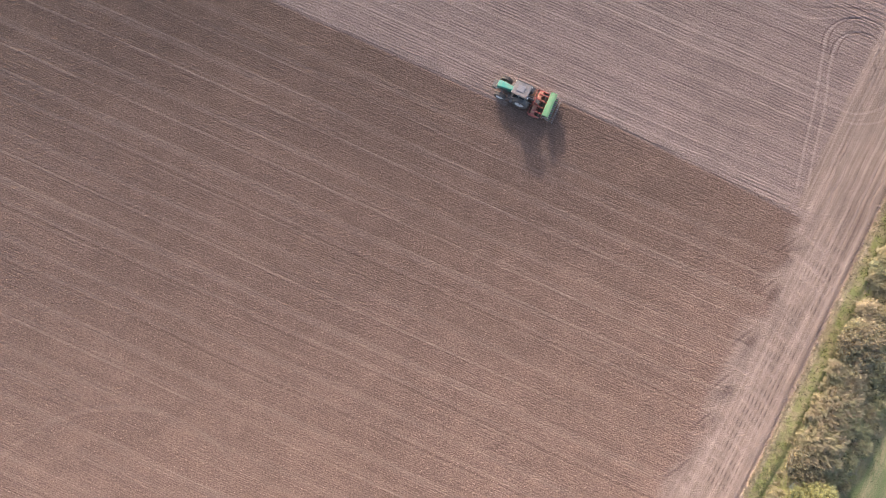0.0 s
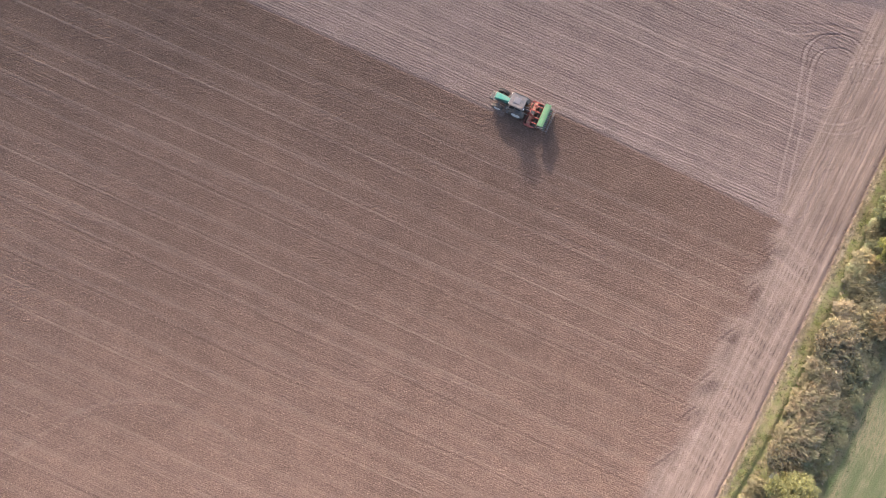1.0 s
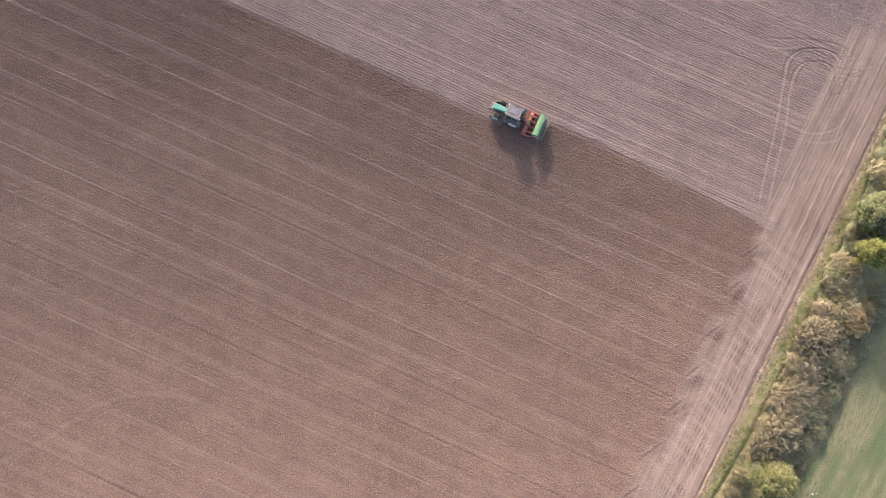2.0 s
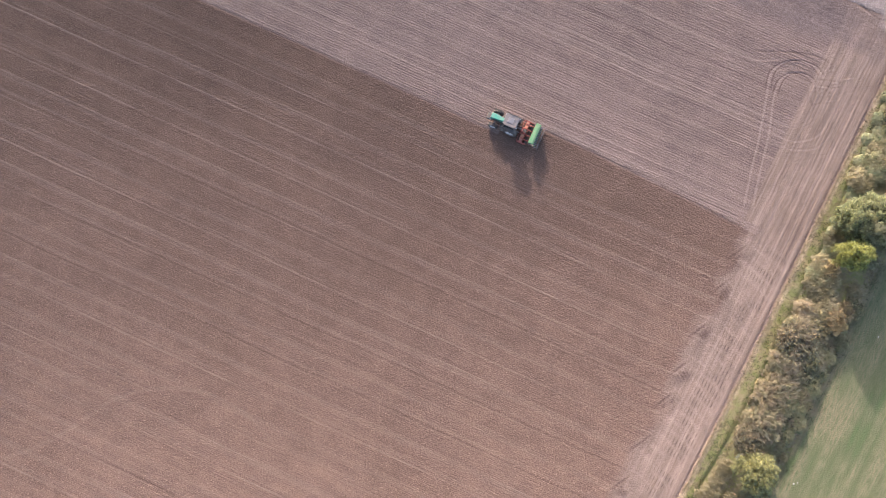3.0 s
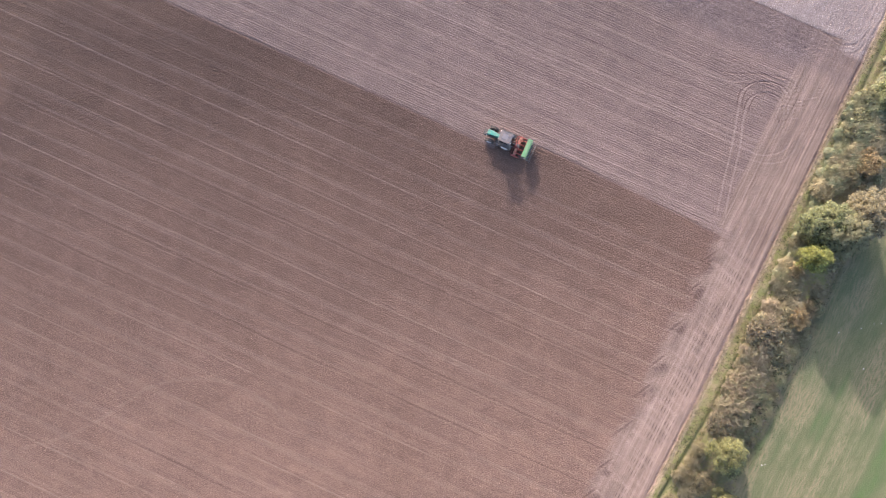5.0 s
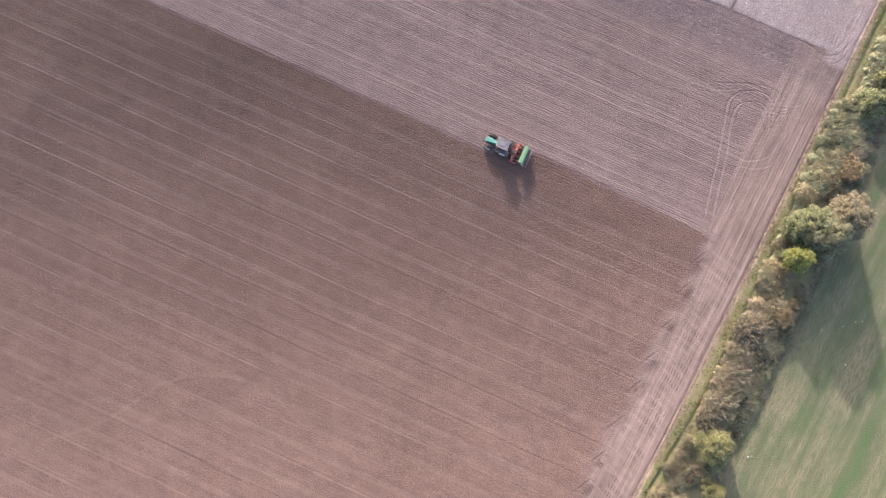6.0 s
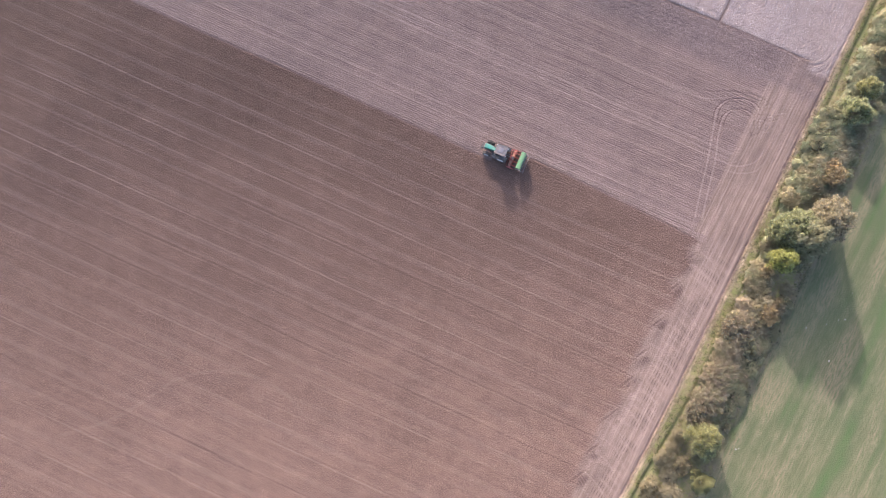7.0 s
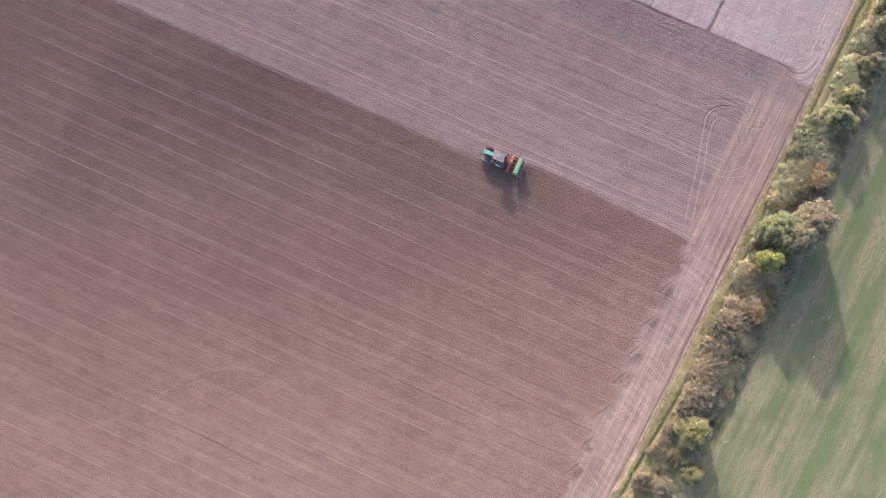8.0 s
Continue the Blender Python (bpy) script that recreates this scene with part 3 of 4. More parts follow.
LEAF_OLIVE = leaf_material("olive_leaves", (0.275, 0.290, 0.180), (0.420, 0.425, 0.262), (0.42, 0.375, 0.245), 0.6)
LEAF_GREY = leaf_material("grey_green_leaves", (0.195, 0.228, 0.120), (0.365, 0.390, 0.215), (0.35, 0.34, 0.20), 0.4)
LEAF_TAN = leaf_material("tan_leaves", (0.350, 0.312, 0.210), (0.540, 0.485, 0.330), (0.45, 0.43, 0.265), 0.5)
LEAF_YELLOW = leaf_material("yellow_leaves", (0.32, 0.35, 0.120), (0.56, 0.565, 0.205), (0.33, 0.38, 0.15), 0.5)
LEAF_LIME = leaf_material("yellow_green_leaves", (0.255, 0.265, 0.125), (0.430, 0.425, 0.215), (0.31, 0.32, 0.16), 0.6)
LEAF_ORANGE = leaf_material("orange_leaves", (0.30, 0.235, 0.145), (0.47, 0.375, 0.235), (0.38, 0.34, 0.19), 0.6)
LEAF_HERB = leaf_material("herb_leaves", (0.235, 0.315, 0.205), (0.580, 0.590, 0.395), (0.60, 0.54, 0.37), 0.6)
STRAW = leaf_material("dry_grass", (0.34, 0.285, 0.205), (0.60, 0.515, 0.385), (0.36, 0.33, 0.20), 0.35)
GRASS = leaf_material("green_grass", (0.19, 0.215, 0.085), (0.37, 0.385, 0.165), (0.42, 0.37, 0.20), 0.6)


def bark_material():
    n = Nodes("bark")
    colour = n.mix(n.noise(6.0, 4.0, 0.7), (0.055, 0.042, 0.032), (0.14, 0.115, 0.09))
    return n.finish(colour, 0.9, normal=n.bump(n.noise(22.0, 3.0), 0.01))


BARK = bark_material()


def part(name, bm, material, parent, label=""):
    me = bpy.data.meshes.new(name)
    bm.normal_update()
    bm.to_mesh(me)
    bm.free()
    me.materials.append(material)
    ob = new(name, me)
    ob.parent = parent
    return tagged(ob, label)


def limb(bm, start, end, r0, r1, sides=6):
    """A tapered round bar between two points."""
    axis = Vector(end) - Vector(start)
    turn = axis.to_track_quat("Z", "Y").to_matrix().to_4x4()
    bmesh.ops.create_cone(bm, cap_ends=True, segments=sides, radius1=r0, radius2=r1, depth=axis.length,
                          matrix=Matrix.Translation((Vector(start) + Vector(end)) / 2) @ turn)


def leaf_quads(rng, centres, size, long=1.6, lift=0.35, outward=None, wide=0.6):
    """Small bent leaf cards at the centres, turned at random about an outward direction."""
    n = len(centres)
    d = rng.normal(size=(n, 3))
    if outward is not None:
        d = d * 0.75 + outward
    d[:, 2] += lift
    d /= np.linalg.norm(d, axis=1)[:, None]
    side = np.cross(d, rng.normal(size=(n, 3)))
    side /= np.linalg.norm(side, axis=1)[:, None]
    s = size * (0.6 + 0.8 * rng.rand(n))[:, None]
    p = np.stack([centres - side * s * wide - d * s * long * 0.35, centres + d * s * long * 0.65, centres + side * s * wide - d * s * long * 0.2], 1)
    return p.reshape(-1, 3), np.arange(n * 3).reshape(n, 3)


def soft_mesh(name, verts, leaf, normals):
    """Leaf cards, each facing the way its crown faces, shaded as one soft mass; normals: one a leaf."""
    p = verts.reshape(-1, 3, 3)
    face = np.cross(p[:, 1] - p[:, 0], p[:, 2] - p[:, 0])
    turned = (face * normals).sum(1) < 0
    p[turned] = p[turned][:, ::-1]
    face[turned] *= -1
    face /= np.linalg.norm(face, axis=1)[:, None]
    bent = normals / np.linalg.norm(normals, axis=1)[:, None] + face * 0.45
    bent = np.repeat(bent / np.linalg.norm(bent, axis=1)[:, None], 3, 0)
    me = mesh_from(name, p.reshape(-1, 3), np.arange(len(p) * 3).reshape(-1, 3), leaf, True)
    me.normals_split_custom_set_from_vertices(bent.tolist())
    return me


def crown_points(rng, radius, low, top, clumps, leaves, spread, full=3.2):
    """Clumps in the shell of a lopsided dome, leaves in each clump."""
    lobes = [(rng.rand() * 2 * math.pi, 0.25 + 0.3 * rng.rand()) for _ in range(5)]
    pts, out = [], []
    for _ in range(clumps):
        th = rng.rand() * 2 * math.pi
        up = rng.rand()
        bulge = 1 + sum(k * math.cos(th - c) ** 5 for c, k in lobes) * 0.6
        shell = (0.40 + 0.60 * rng.rand() ** 0.5)
        r = radius * bulge * shell * math.sqrt(max(0.03, 1 - up ** full))
        z = low + (top - low) * (0.12 + 0.88 * up) * (0.82 + 0.18 * rng.rand())
        c = np.array((math.cos(th) * r, math.sin(th) * r, z))
        own = spread * (0.6 + 0.8 * rng.rand())
        q = rng.normal(size=(leaves, 3))
        q = q / np.linalg.norm(q, axis=1)[:, None] * (rng.rand(leaves)[:, None] ** 0.45) * own * np.array((1, 1, 0.75))
        pts.append(c + q)
        out.append(q / own + np.array((math.cos(th), math.sin(th), 0.8)) * 0.4)
    return np.concatenate(pts), np.concatenate(out)


def tree(seed, radius, top, leaf, clumps, leaves, size, label, kind="tree", low=0.25, stems=1, spread=0.0, full=3.2):
    """Trunk, limbs and a leafy crown on one root."""
    rng = np.random.RandomState(seed)
    root = tagged(new(kind), label, kind)
    bm = bmesh.new()
    for s in range(stems):
        foot = Vector((rng.uniform(-1, 1), rng.uniform(-1, 1), 0)) * (0.22 * radius if stems > 1 else 0)
        fork = foot * 1.4 + Vector((rng.uniform(-0.2, 0.2), rng.uniform(-0.2, 0.2), top * 0.38))
        limb(bm, foot - Vector((0, 0, 0.15)), fork, 0.020 * top + 0.02, 0.013 * top + 0.01, 8)
        for i in range(5 if stems == 1 else 2):
            th = rng.rand() * 2 * math.pi
            tip = fork + Vector((math.cos(th) * radius * 0.6, math.sin(th) * radius * 0.6, top * (0.25 + 0.25 * rng.rand())))
            mid = fork.lerp(tip, 0.5) + Vector((0, 0, 0.1 * top * rng.rand()))
            limb(bm, fork, mid, 0.011 * top, 0.007 * top, 6)
            limb(bm, mid, tip, 0.007 * top, 0.003 * top, 5)
            for j in range(3):
                limb(bm, mid.lerp(tip, 0.3 * j), tip + Vector(rng.normal(size=3)) * 0.3 * radius, 0.004 * top, 0.0015 * top, 4)
    part("trunk" if stems == 1 else "stems", bm, BARK, root)
    pts, out = crown_points(rng, radius, top * low, top, clumps, leaves, spread or 0.16 * radius + 0.2, full)
    verts, faces = leaf_quads(rng, pts, size * 1.3, outward=out)
    ob = new("crown", soft_mesh("crown", verts, leaf, out * 0.32 + np.array((0, 0, 1.0))))
    ob.parent = root
    return root


def feathery(seed, radius, top, leaf, shoots, label, upright=0.6, blade=(0.235, 2.4, 0.46, 1.1)):
    """A thicket shrub: many upright shoots that fan out and carry narrow leaves to their tips."""
    rng = np.random.RandomState(seed)
    root = tagged(new("shrub"), label, "shrub")
    bm = bmesh.new()
    pts, out = [], []
    for s in range(shoots):
        th, far = rng.rand() * 2 * math.pi, rng.rand() ** 0.6
        foot = np.array((math.cos(th) * far * radius * upright, math.sin(th) * far * radius * upright, -0.35))
        tip = np.array((math.cos(th) * far * radius, math.sin(th) * far * radius, top * (1 - 0.28 * far ** 2) * rng.uniform(0.92, 1.04))) + rng.normal(size=3) * 0.15
        if s % 4 == 0:
            limb(bm, foot, tip, 0.03, 0.008, 4)
        k = 36
        t = 0.42 + 0.62 * rng.rand(k, 1) ** 0.65
        sag = np.array((math.cos(th + 0.6), math.sin(th + 0.6), -0.25)) * 0.35 * t ** 3
        pts.append(foot + (tip - foot) * t + sag + rng.normal(size=(k, 3)) * (0.13 + 0.16 * (1.05 - t)))
        out.append(np.tile((tip - foot) / np.linalg.norm(tip - foot), (k, 1)) * 1.1)
    tagged(part("stems", bm, BARK, root), kind="stuff")
    pts, out = np.concatenate(pts), np.concatenate(out)
    verts, faces = leaf_quads(rng, pts, blade[0], blade[1], 0.0, out * blade[3], blade[2])
    bent = pts * np.array((0.35 / radius, 0.35 / radius, 0)) + np.array((0, 0, 1.0)) + rng.normal(size=out.shape) * 0.2
    ob = new("foliage", soft_mesh("foliage", verts, leaf, bent))
    ob.parent = root
    return root


def settle(ob, a, b, turn=0.0, scale=1.0, z=0.1):
    p = place(a, b, z)
    ob.matrix_basis = pose(p.x, p.y, p.z, 0, 0, turn) @ Matrix.Scale(scale, 4)
    return ob


def copy_to(ob, a, b, turn, scale, z=0.1):
    p = place(a, b, z)
    base = ob.matrix_basis.to_scale()[0]
    return copy_thing(ob, pose(p.x, p.y, p.z, 0, 0, turn) @ Matrix.Scale(scale / base, 4))


# trees of the hedge, one by one
settle(tree(11, 3.0, 7.4, LEAF_GREY, 230, 95, 0.20, "large grey-green rounded tree standing in the hedge", low=0.10, spread=0.62, full=4.5), 4.5, 5.7, 20)
settle(tree(12, 2.9, 8.8, LEAF_TAN, 220, 95, 0.18, "tan-leaved autumn tree beside the large green tree", low=0.10, spread=0.62, full=5.0), 7.3, 8.3, 80)
settle(tree(21, 2.8, 8.8, LEAF_OLIVE, 200, 90, 0.19, "olive tree growing between the green and the tan tree", low=0.10, spread=0.60, full=5.0), 6.7, 5.4, 140)
settle(tree(13, 1.75, 6.8, LEAF_YELLOW, 130, 70, 0.16, "bright yellow autumn tree below the large tree", low=0.30, spread=0.46), 4.6, 0.1, 10)
settle(tree(14, 2.5, 4.6, LEAF_LIME, 130, 80, 0.18, "small yellow-green tree at the hedge's edge"), 6.7, -30.2, 130)
settle(tree(15, 1.5, 3.9, LEAF_LIME, 44, 90, 0.21, "small yellow-green tree near the meadow"), 9.5, -36.2, 40)
settle(tree(16, 2.1, 4.8, LEAF_GREY, 60, 95, 0.22, "grey-green bushy tree above pale verge herbs"), 5.4, 27.6, 200)
settle(tree(17, 1.5, 4.3, LEAF_LIME, 46, 90, 0.21, "yellow-green bush in the hedge near the pale field"), 5.9, 32.2, 60)
settle(tree(18, 3.0, 8.2, LEAF_OLIVE, 100, 100, 0.26, "tall olive tree shading the far meadow corner"), 6.6, 45.5, 0)
settle(tree(19, 2.7, 7.4, LEAF_BROWN, 90, 100, 0.25, "tall russet tree above the far end of the hedge"), 4.6, 51.5, 100)
settle(tree(20, 1.9, 4.6, LEAF_OLIVE, 60, 90, 0.22, "dark olive bush beside the tall hedge trees"), 6.2, 38.5, 50)

# thicket between the trees
kinds = [
    feathery(31, 2.1, 1.9, LEAF_BROWN, 130, "russet brown feathery thicket shrub"),
    feathery(32, 1.9, 1.6, LEAF_TAN, 120, "tan and olive feathery thicket shrub"),
    feathery(33, 1.9, 1.6, LEAF_OLIVE, 120, "olive green feathery thicket shrub"),
    feathery(34, 1.5, 1.25, LEAF_HERB, 120, "pale green tall herb clump on the verge", 0.95, (0.20, 3.6, 0.36, 2.6)),
    feathery(35, 1.3, 1.9, LEAF_ORANGE, 80, "orange-brown autumn shrub in the hedge"),
    feathery(36, 1.5, 1.15, LEAF_TAN, 105, "tan dry herb clump in the hedge", 0.95, (0.20, 3.6, 0.36, 2.6)),
    feathery(37, 1.0, 1.2, STRAW, 80, "pale bleached reed clump beside the verge rut", 0.7),
]
BR, BR2, OL, HERB, ORANGE, TAN, REED = kinds
for kind in kinds:
    tagged(kind, group="thicket of the hedge")
used = set()


def shrub(kind, a, b, turn, scale):
    if kind in used:
        return copy_to(kind, a, b, turn, scale)
    used.add(kind)
    return settle(kind, a, b, turn, scale)


rnd = random.Random(8)
for a, b, kind, scale in (
    (3.7, -8.0, REED, 1.0), (4.4, -8.9, REED, 0.6), (7.6, -8.2, ORANGE, 1.05), (8.2, -6.3, ORANGE, 0.8), (7.4, 17.0, ORANGE, 1.1), (6.6, 18.6, ORANGE, 0.8), (3.0, 11.2, TAN, 1.0), (4.6, -3.0, TAN, 0.9),
    (4.2, -1.8, ORANGE, 0.8), (4.6, -4.6, TAN, 0.9), (8.6, -3.0, BR2, 0.5), (8.2, 1.6, OL, 0.7), (9.3, 3.8, OL, 0.65), (9.9, 7.0, OL, 0.6), (5.6, -5.6, TAN, 0.9), (9.2, -4.6, TAN, 0.6), (3.2, -35.5, TAN, 0.9), (4.8, -37.5, BR2, 0.7), (6.4, -40.5, BR2, 0.9), (3.6, -41.0, TAN, 1.0), (6.2, -45.0, OL, 1.0), (8.3, -42.2, OL, 0.8), (3.4, -45.5, TAN, 1.0), (6.0, -35.6, TAN, 0.9),
    (3.6, -31.5, TAN, 0.7), (3.5, -33.6, TAN, 0.7), (7.8, -33.2, OL, 0.55)):
    shrub(kind, a, b, rnd.uniform(0, 360), scale)
for i in range(11):                            # the dense russet stretch
    b = -26.2 + i * 1.95
    for a, kind in ((4.5, BR), (6.4, BR2 if i % 3 else OL), (8.3, OL if i % 2 else BR)):
        if a < 5 and b > -9.5:
            continue
        shrub(kind, a + 0.06 * (b + 16) * (a > 5) * 0.5 + rnd.uniform(-0.5, 0.5), b + rnd.uniform(-0.6, 0.6), rnd.uniform(0, 360), rnd.uniform(0.85, 1.12) * (1.0 if a < 6 else 0.85 if a < 8 else 0.55))
for i in range(17):                            # dry undergrowth that closes the gaps along the rut and the ditch
    b = -27.5 + i * 1.15
    shrub(rnd.choice((TAN, BR2, HERB, TAN)), 3.6 + rnd.uniform(-0.4, 0.4), b, rnd.uniform(0, 360), rnd.uniform(0.42, 0.62))
    shrub(rnd.choice((BR, TAN, BR2)), 5.8 + rnd.uniform(-0.5, 0.5), b + 0.5, rnd.uniform(0, 360), rnd.uniform(0.6, 0.8))
    shrub(rnd.choice((TAN, OL)), 8.0 + rnd.uniform(-0.6, 0.6), b, rnd.uniform(0, 360), rnd.uniform(0.45, 0.6))
for i in range(24):                            # mixed growth north of the large tree
    b = 12.5 + i * 1.6
    inset = 0.9 if b > 27 else 0.0
    if b < 27:
        shrub(rnd.choice((HERB, HERB, HERB, TAN)), 1.9 + rnd.uniform(-0.4, 0.5), b - 0.5, rnd.uniform(0, 360), rnd.uniform(0.4, 0.6))
    shrub(rnd.choice((HERB, HERB, TAN, OL)), 3.3 + inset + rnd.uniform(-0.4, 0.6), b, rnd.uniform(0, 360), rnd.uniform(0.6, 0.95))
    shrub(rnd.choice((HERB, HERB, TAN)), 4.9 + rnd.uniform(-0.5, 0.6), b + 0.6, rnd.uniform(0, 360), rnd.uniform(0.8, 1.05))
    shrub(rnd.choice((HERB, HERB, TAN, BR2)), 6.5 + rnd.uniform(-0.6, 0.6), b + 0.2, rnd.uniform(0, 360), rnd.uniform(0.55, 0.8))
    shrub(rnd.choice((TAN, TAN, HERB, BR2)), 7.9 + rnd.uniform(-0.4, 0.4), b - 0.4, rnd.uniform(0, 360), rnd.uniform(0.45, 0.65))
for i in range(20):                            # pale herbs between the rut and the trees
    shrub(rnd.choice((HERB, HERB, TAN)), rnd.uniform(2.6, 3.6), -3.0 + i * 0.85, rnd.uniform(0, 360), rnd.uniform(0.45, 0.7))
for i in range(26):                            # low fringe towards the meadow
    b = -27 + i * 2.4
    if not -5 < b < 14:
        shrub(rnd.choice((TAN, OL, OL)), 9.2 + rnd.uniform(-0.4, 0.5), b, rnd.uniform(0, 360), rnd.uniform(0.45, 0.65))
for i in range(9):
    shrub(rnd.choice((TAN, OL, BR2)), rnd.uniform(2.9, 4.4), -5.5 + i * 1.3, rnd.uniform(0, 360), rnd.uniform(0.55, 0.8))


def tufts(name, seed, count, a_range, b_range, size, material, label, keep=None):
    """Uncounted grass tufts along the verge, one object."""
    rng = np.random.RandomState(seed)
    a, b = rng.uniform(*a_range, count), rng.uniform(*b_range, count)
    if keep:
        ok = keep(a, b, rng.rand(count))
        a, b = a[ok], b[ok]
    base = np.array(ORIGIN) + (a + bend(b))[:, None] * np.array(ROWDIR) + b[:, None] * np.array(EDGEDIR)
    k = 7
    pts = np.repeat(base, k, 0) + rng.normal(size=(len(a) * k, 3)) * np.array((0.14, 0.14, 0.05))
    pts[:, 2] += 0.16
    verts, faces = leaf_quads(rng, pts, size, 3.0, 0.5)
    up = rng.normal(size=(len(pts), 3)) * 0.35 + np.array((0, 0, 1))
    return tagged(new(name, soft_mesh(name, verts, material, up)), label, "grass", kind="stuff")


tufts("dry_grass", 51, 9500, (0.33, 1.25), (-60, 56), 0.085, STRAW, "pale dry grass along the field edge", lambda a, b, r: r > 0.2 + 0.95 * (a - 0.35))
tufts("green_grass", 52, 7000, (0.9, 3.2), (-60, 56), 0.09, GRASS, "green tufted grass of the verge", lambda a, b, r: (np.abs(a - np.interp(b, (-60, -38, -27, -12, -2, 12, 28, 49), (1.7, 2.05, 2.6, 2.55, 2.5, 1.9, 2.0, 1.75))) > 0.42) & (r < 0.35 + 0.6 * vnoise(a * 0.6, b * 0.35)))
tufts("dry_grass", 53, 9000, (2.6, 10.4), (-60, 56), 0.13, STRAW, "dry undergrowth between the hedge shrubs", lambda a, b, r: vnoise(a * 0.7, b * 0.5 + 20) > 0.33)
tufts("green_grass", 54, 1500, (9.8, 12.5), (-60, 56), 0.07, GRASS, "longer grass beside the meadow ditch", lambda a, b, r: r > (a - 9.8) / 3.6)


# ---- tractor with power harrow and seed drill; each faces +x in its own space ----
def paint(name, colour, rough=0.45, dust=0.5, metal=0.0):
    """Machine paint under a film of field dust."""
    n = Nodes(name)
    grime = n.math("MULTIPLY", n.ramp(n.noise(2.6, 5.0, 0.7, n.local()), 0.35, 0.7), dust)
    base = n.mix(1.0, colour, n.ramp(n.noise(9.0, 3.0, 0.6, n.local()), 0.3, 0.7, 0.86, 1.12), "MULTIPLY")
    return n.finish(n.mix(grime, base, (0.24, 0.19, 0.155)), n.ramp(grime, 0, 0.6, rough, 0.9), metal, n.bump(n.noise(40.0, 2.0, 0.5, n.local()), 0.002))


TEAL = paint("teal_hood_paint", (0.018, 0.20, 0.16), 0.45, 0.4)
ROOF = paint("grey_roof_paint", (0.075, 0.077, 0.092), 0.5, 0.55)
HATCH = paint("pale_hatch_plastic", (0.115, 0.118, 0.14), 0.4, 0.4)
PALE = paint("pale_rim_paint", (0.50, 0.50, 0.52), 0.5, 0.4)
DARK = paint("dark_metal", (0.045, 0.047, 0.052), 0.55, 0.45)
GREY = paint("grey_metal", (0.19, 0.19, 0.20), 0.45, 0.5, 0.3)
RED = paint("red_implement_paint", (0.27, 0.040, 0.036), 0.5, 0.5)
RUST = paint("dusty_orange_paint", (0.30, 0.135, 0.085), 0.7, 0.6)
GREEN = paint("green_hopper_paint", (0.065, 0.205, 0.092), 0.5, 0.4)
RUBBER = paint("tyre_rubber", (0.028, 0.028, 0.031), 0.8, 0.55)
LAMP = paint("lamp_lens", (0.75, 0.72, 0.66), 0.15, 0.1)


def glass_material():
    n = Nodes("cab_glass")
    return n.finish((0.10, 0.13, 0.15), 0.06, Transmission_Weight=0.85, IOR=1.3)


GLASS = glass_material()


def block(bm, lo, hi, bevel=0.03, taper=None):
    """A bevelled box between two corners; taper narrows its +x end (y, z)."""
    m = bmesh.new()
    c, s = (Vector(lo) + Vector(hi)) / 2, Vector(hi) - Vector(lo)
    bmesh.ops.create_cube(m, size=1, matrix=Matrix.Translation(c) @ Matrix.Diagonal((*s, 1)))
    if taper:
        for v in m.verts:
            if v.co.x > c.x:
                v.co.y = c.y + (v.co.y - c.y) * taper[0]
                v.co.z = lo[2] + (v.co.z - lo[2]) * taper[1]
    if bevel:
        bmesh.ops.bevel(m, geom=list(m.edges), offset=bevel, segments=2, profile=0.6, affect="EDGES")
    data = bpy.data.meshes.new("scrap")
    m.to_mesh(data)
    m.free()
    bm.from_mesh(data)
    bpy.data.meshes.remove(data)
    return bm


def boxes(*corners, bevel=0.03):
    bm = bmesh.new()
    for lo, hi in corners:
        block(bm, lo, hi, bevel)
    return bm


def bars(*ends, r=0.03, sides=8):
    bm = bmesh.new()
    for p, q in ends:
        limb(bm, p, q, r, r, sides)
    return bm


def lathe(profile, segments=40):
    """A ring about the y axis from (radius, y) pairs."""
    bm = bmesh.new()
    rings = []
    for i in range(segments):
        th = 2 * math.pi * i / segments
        rings.append([bm.verts.new((r * math.cos(th), y, r * math.sin(th))) for r, y in profile])
    for i in range(segments):
        p, q = rings[i], rings[(i + 1) % segments]
        for j in range(len(profile) - 1):
            bm.faces.new((p[j], q[j], q[j + 1], p[j + 1]))
    bmesh.ops.recalc_face_normals(bm, faces=bm.faces)
    return bm


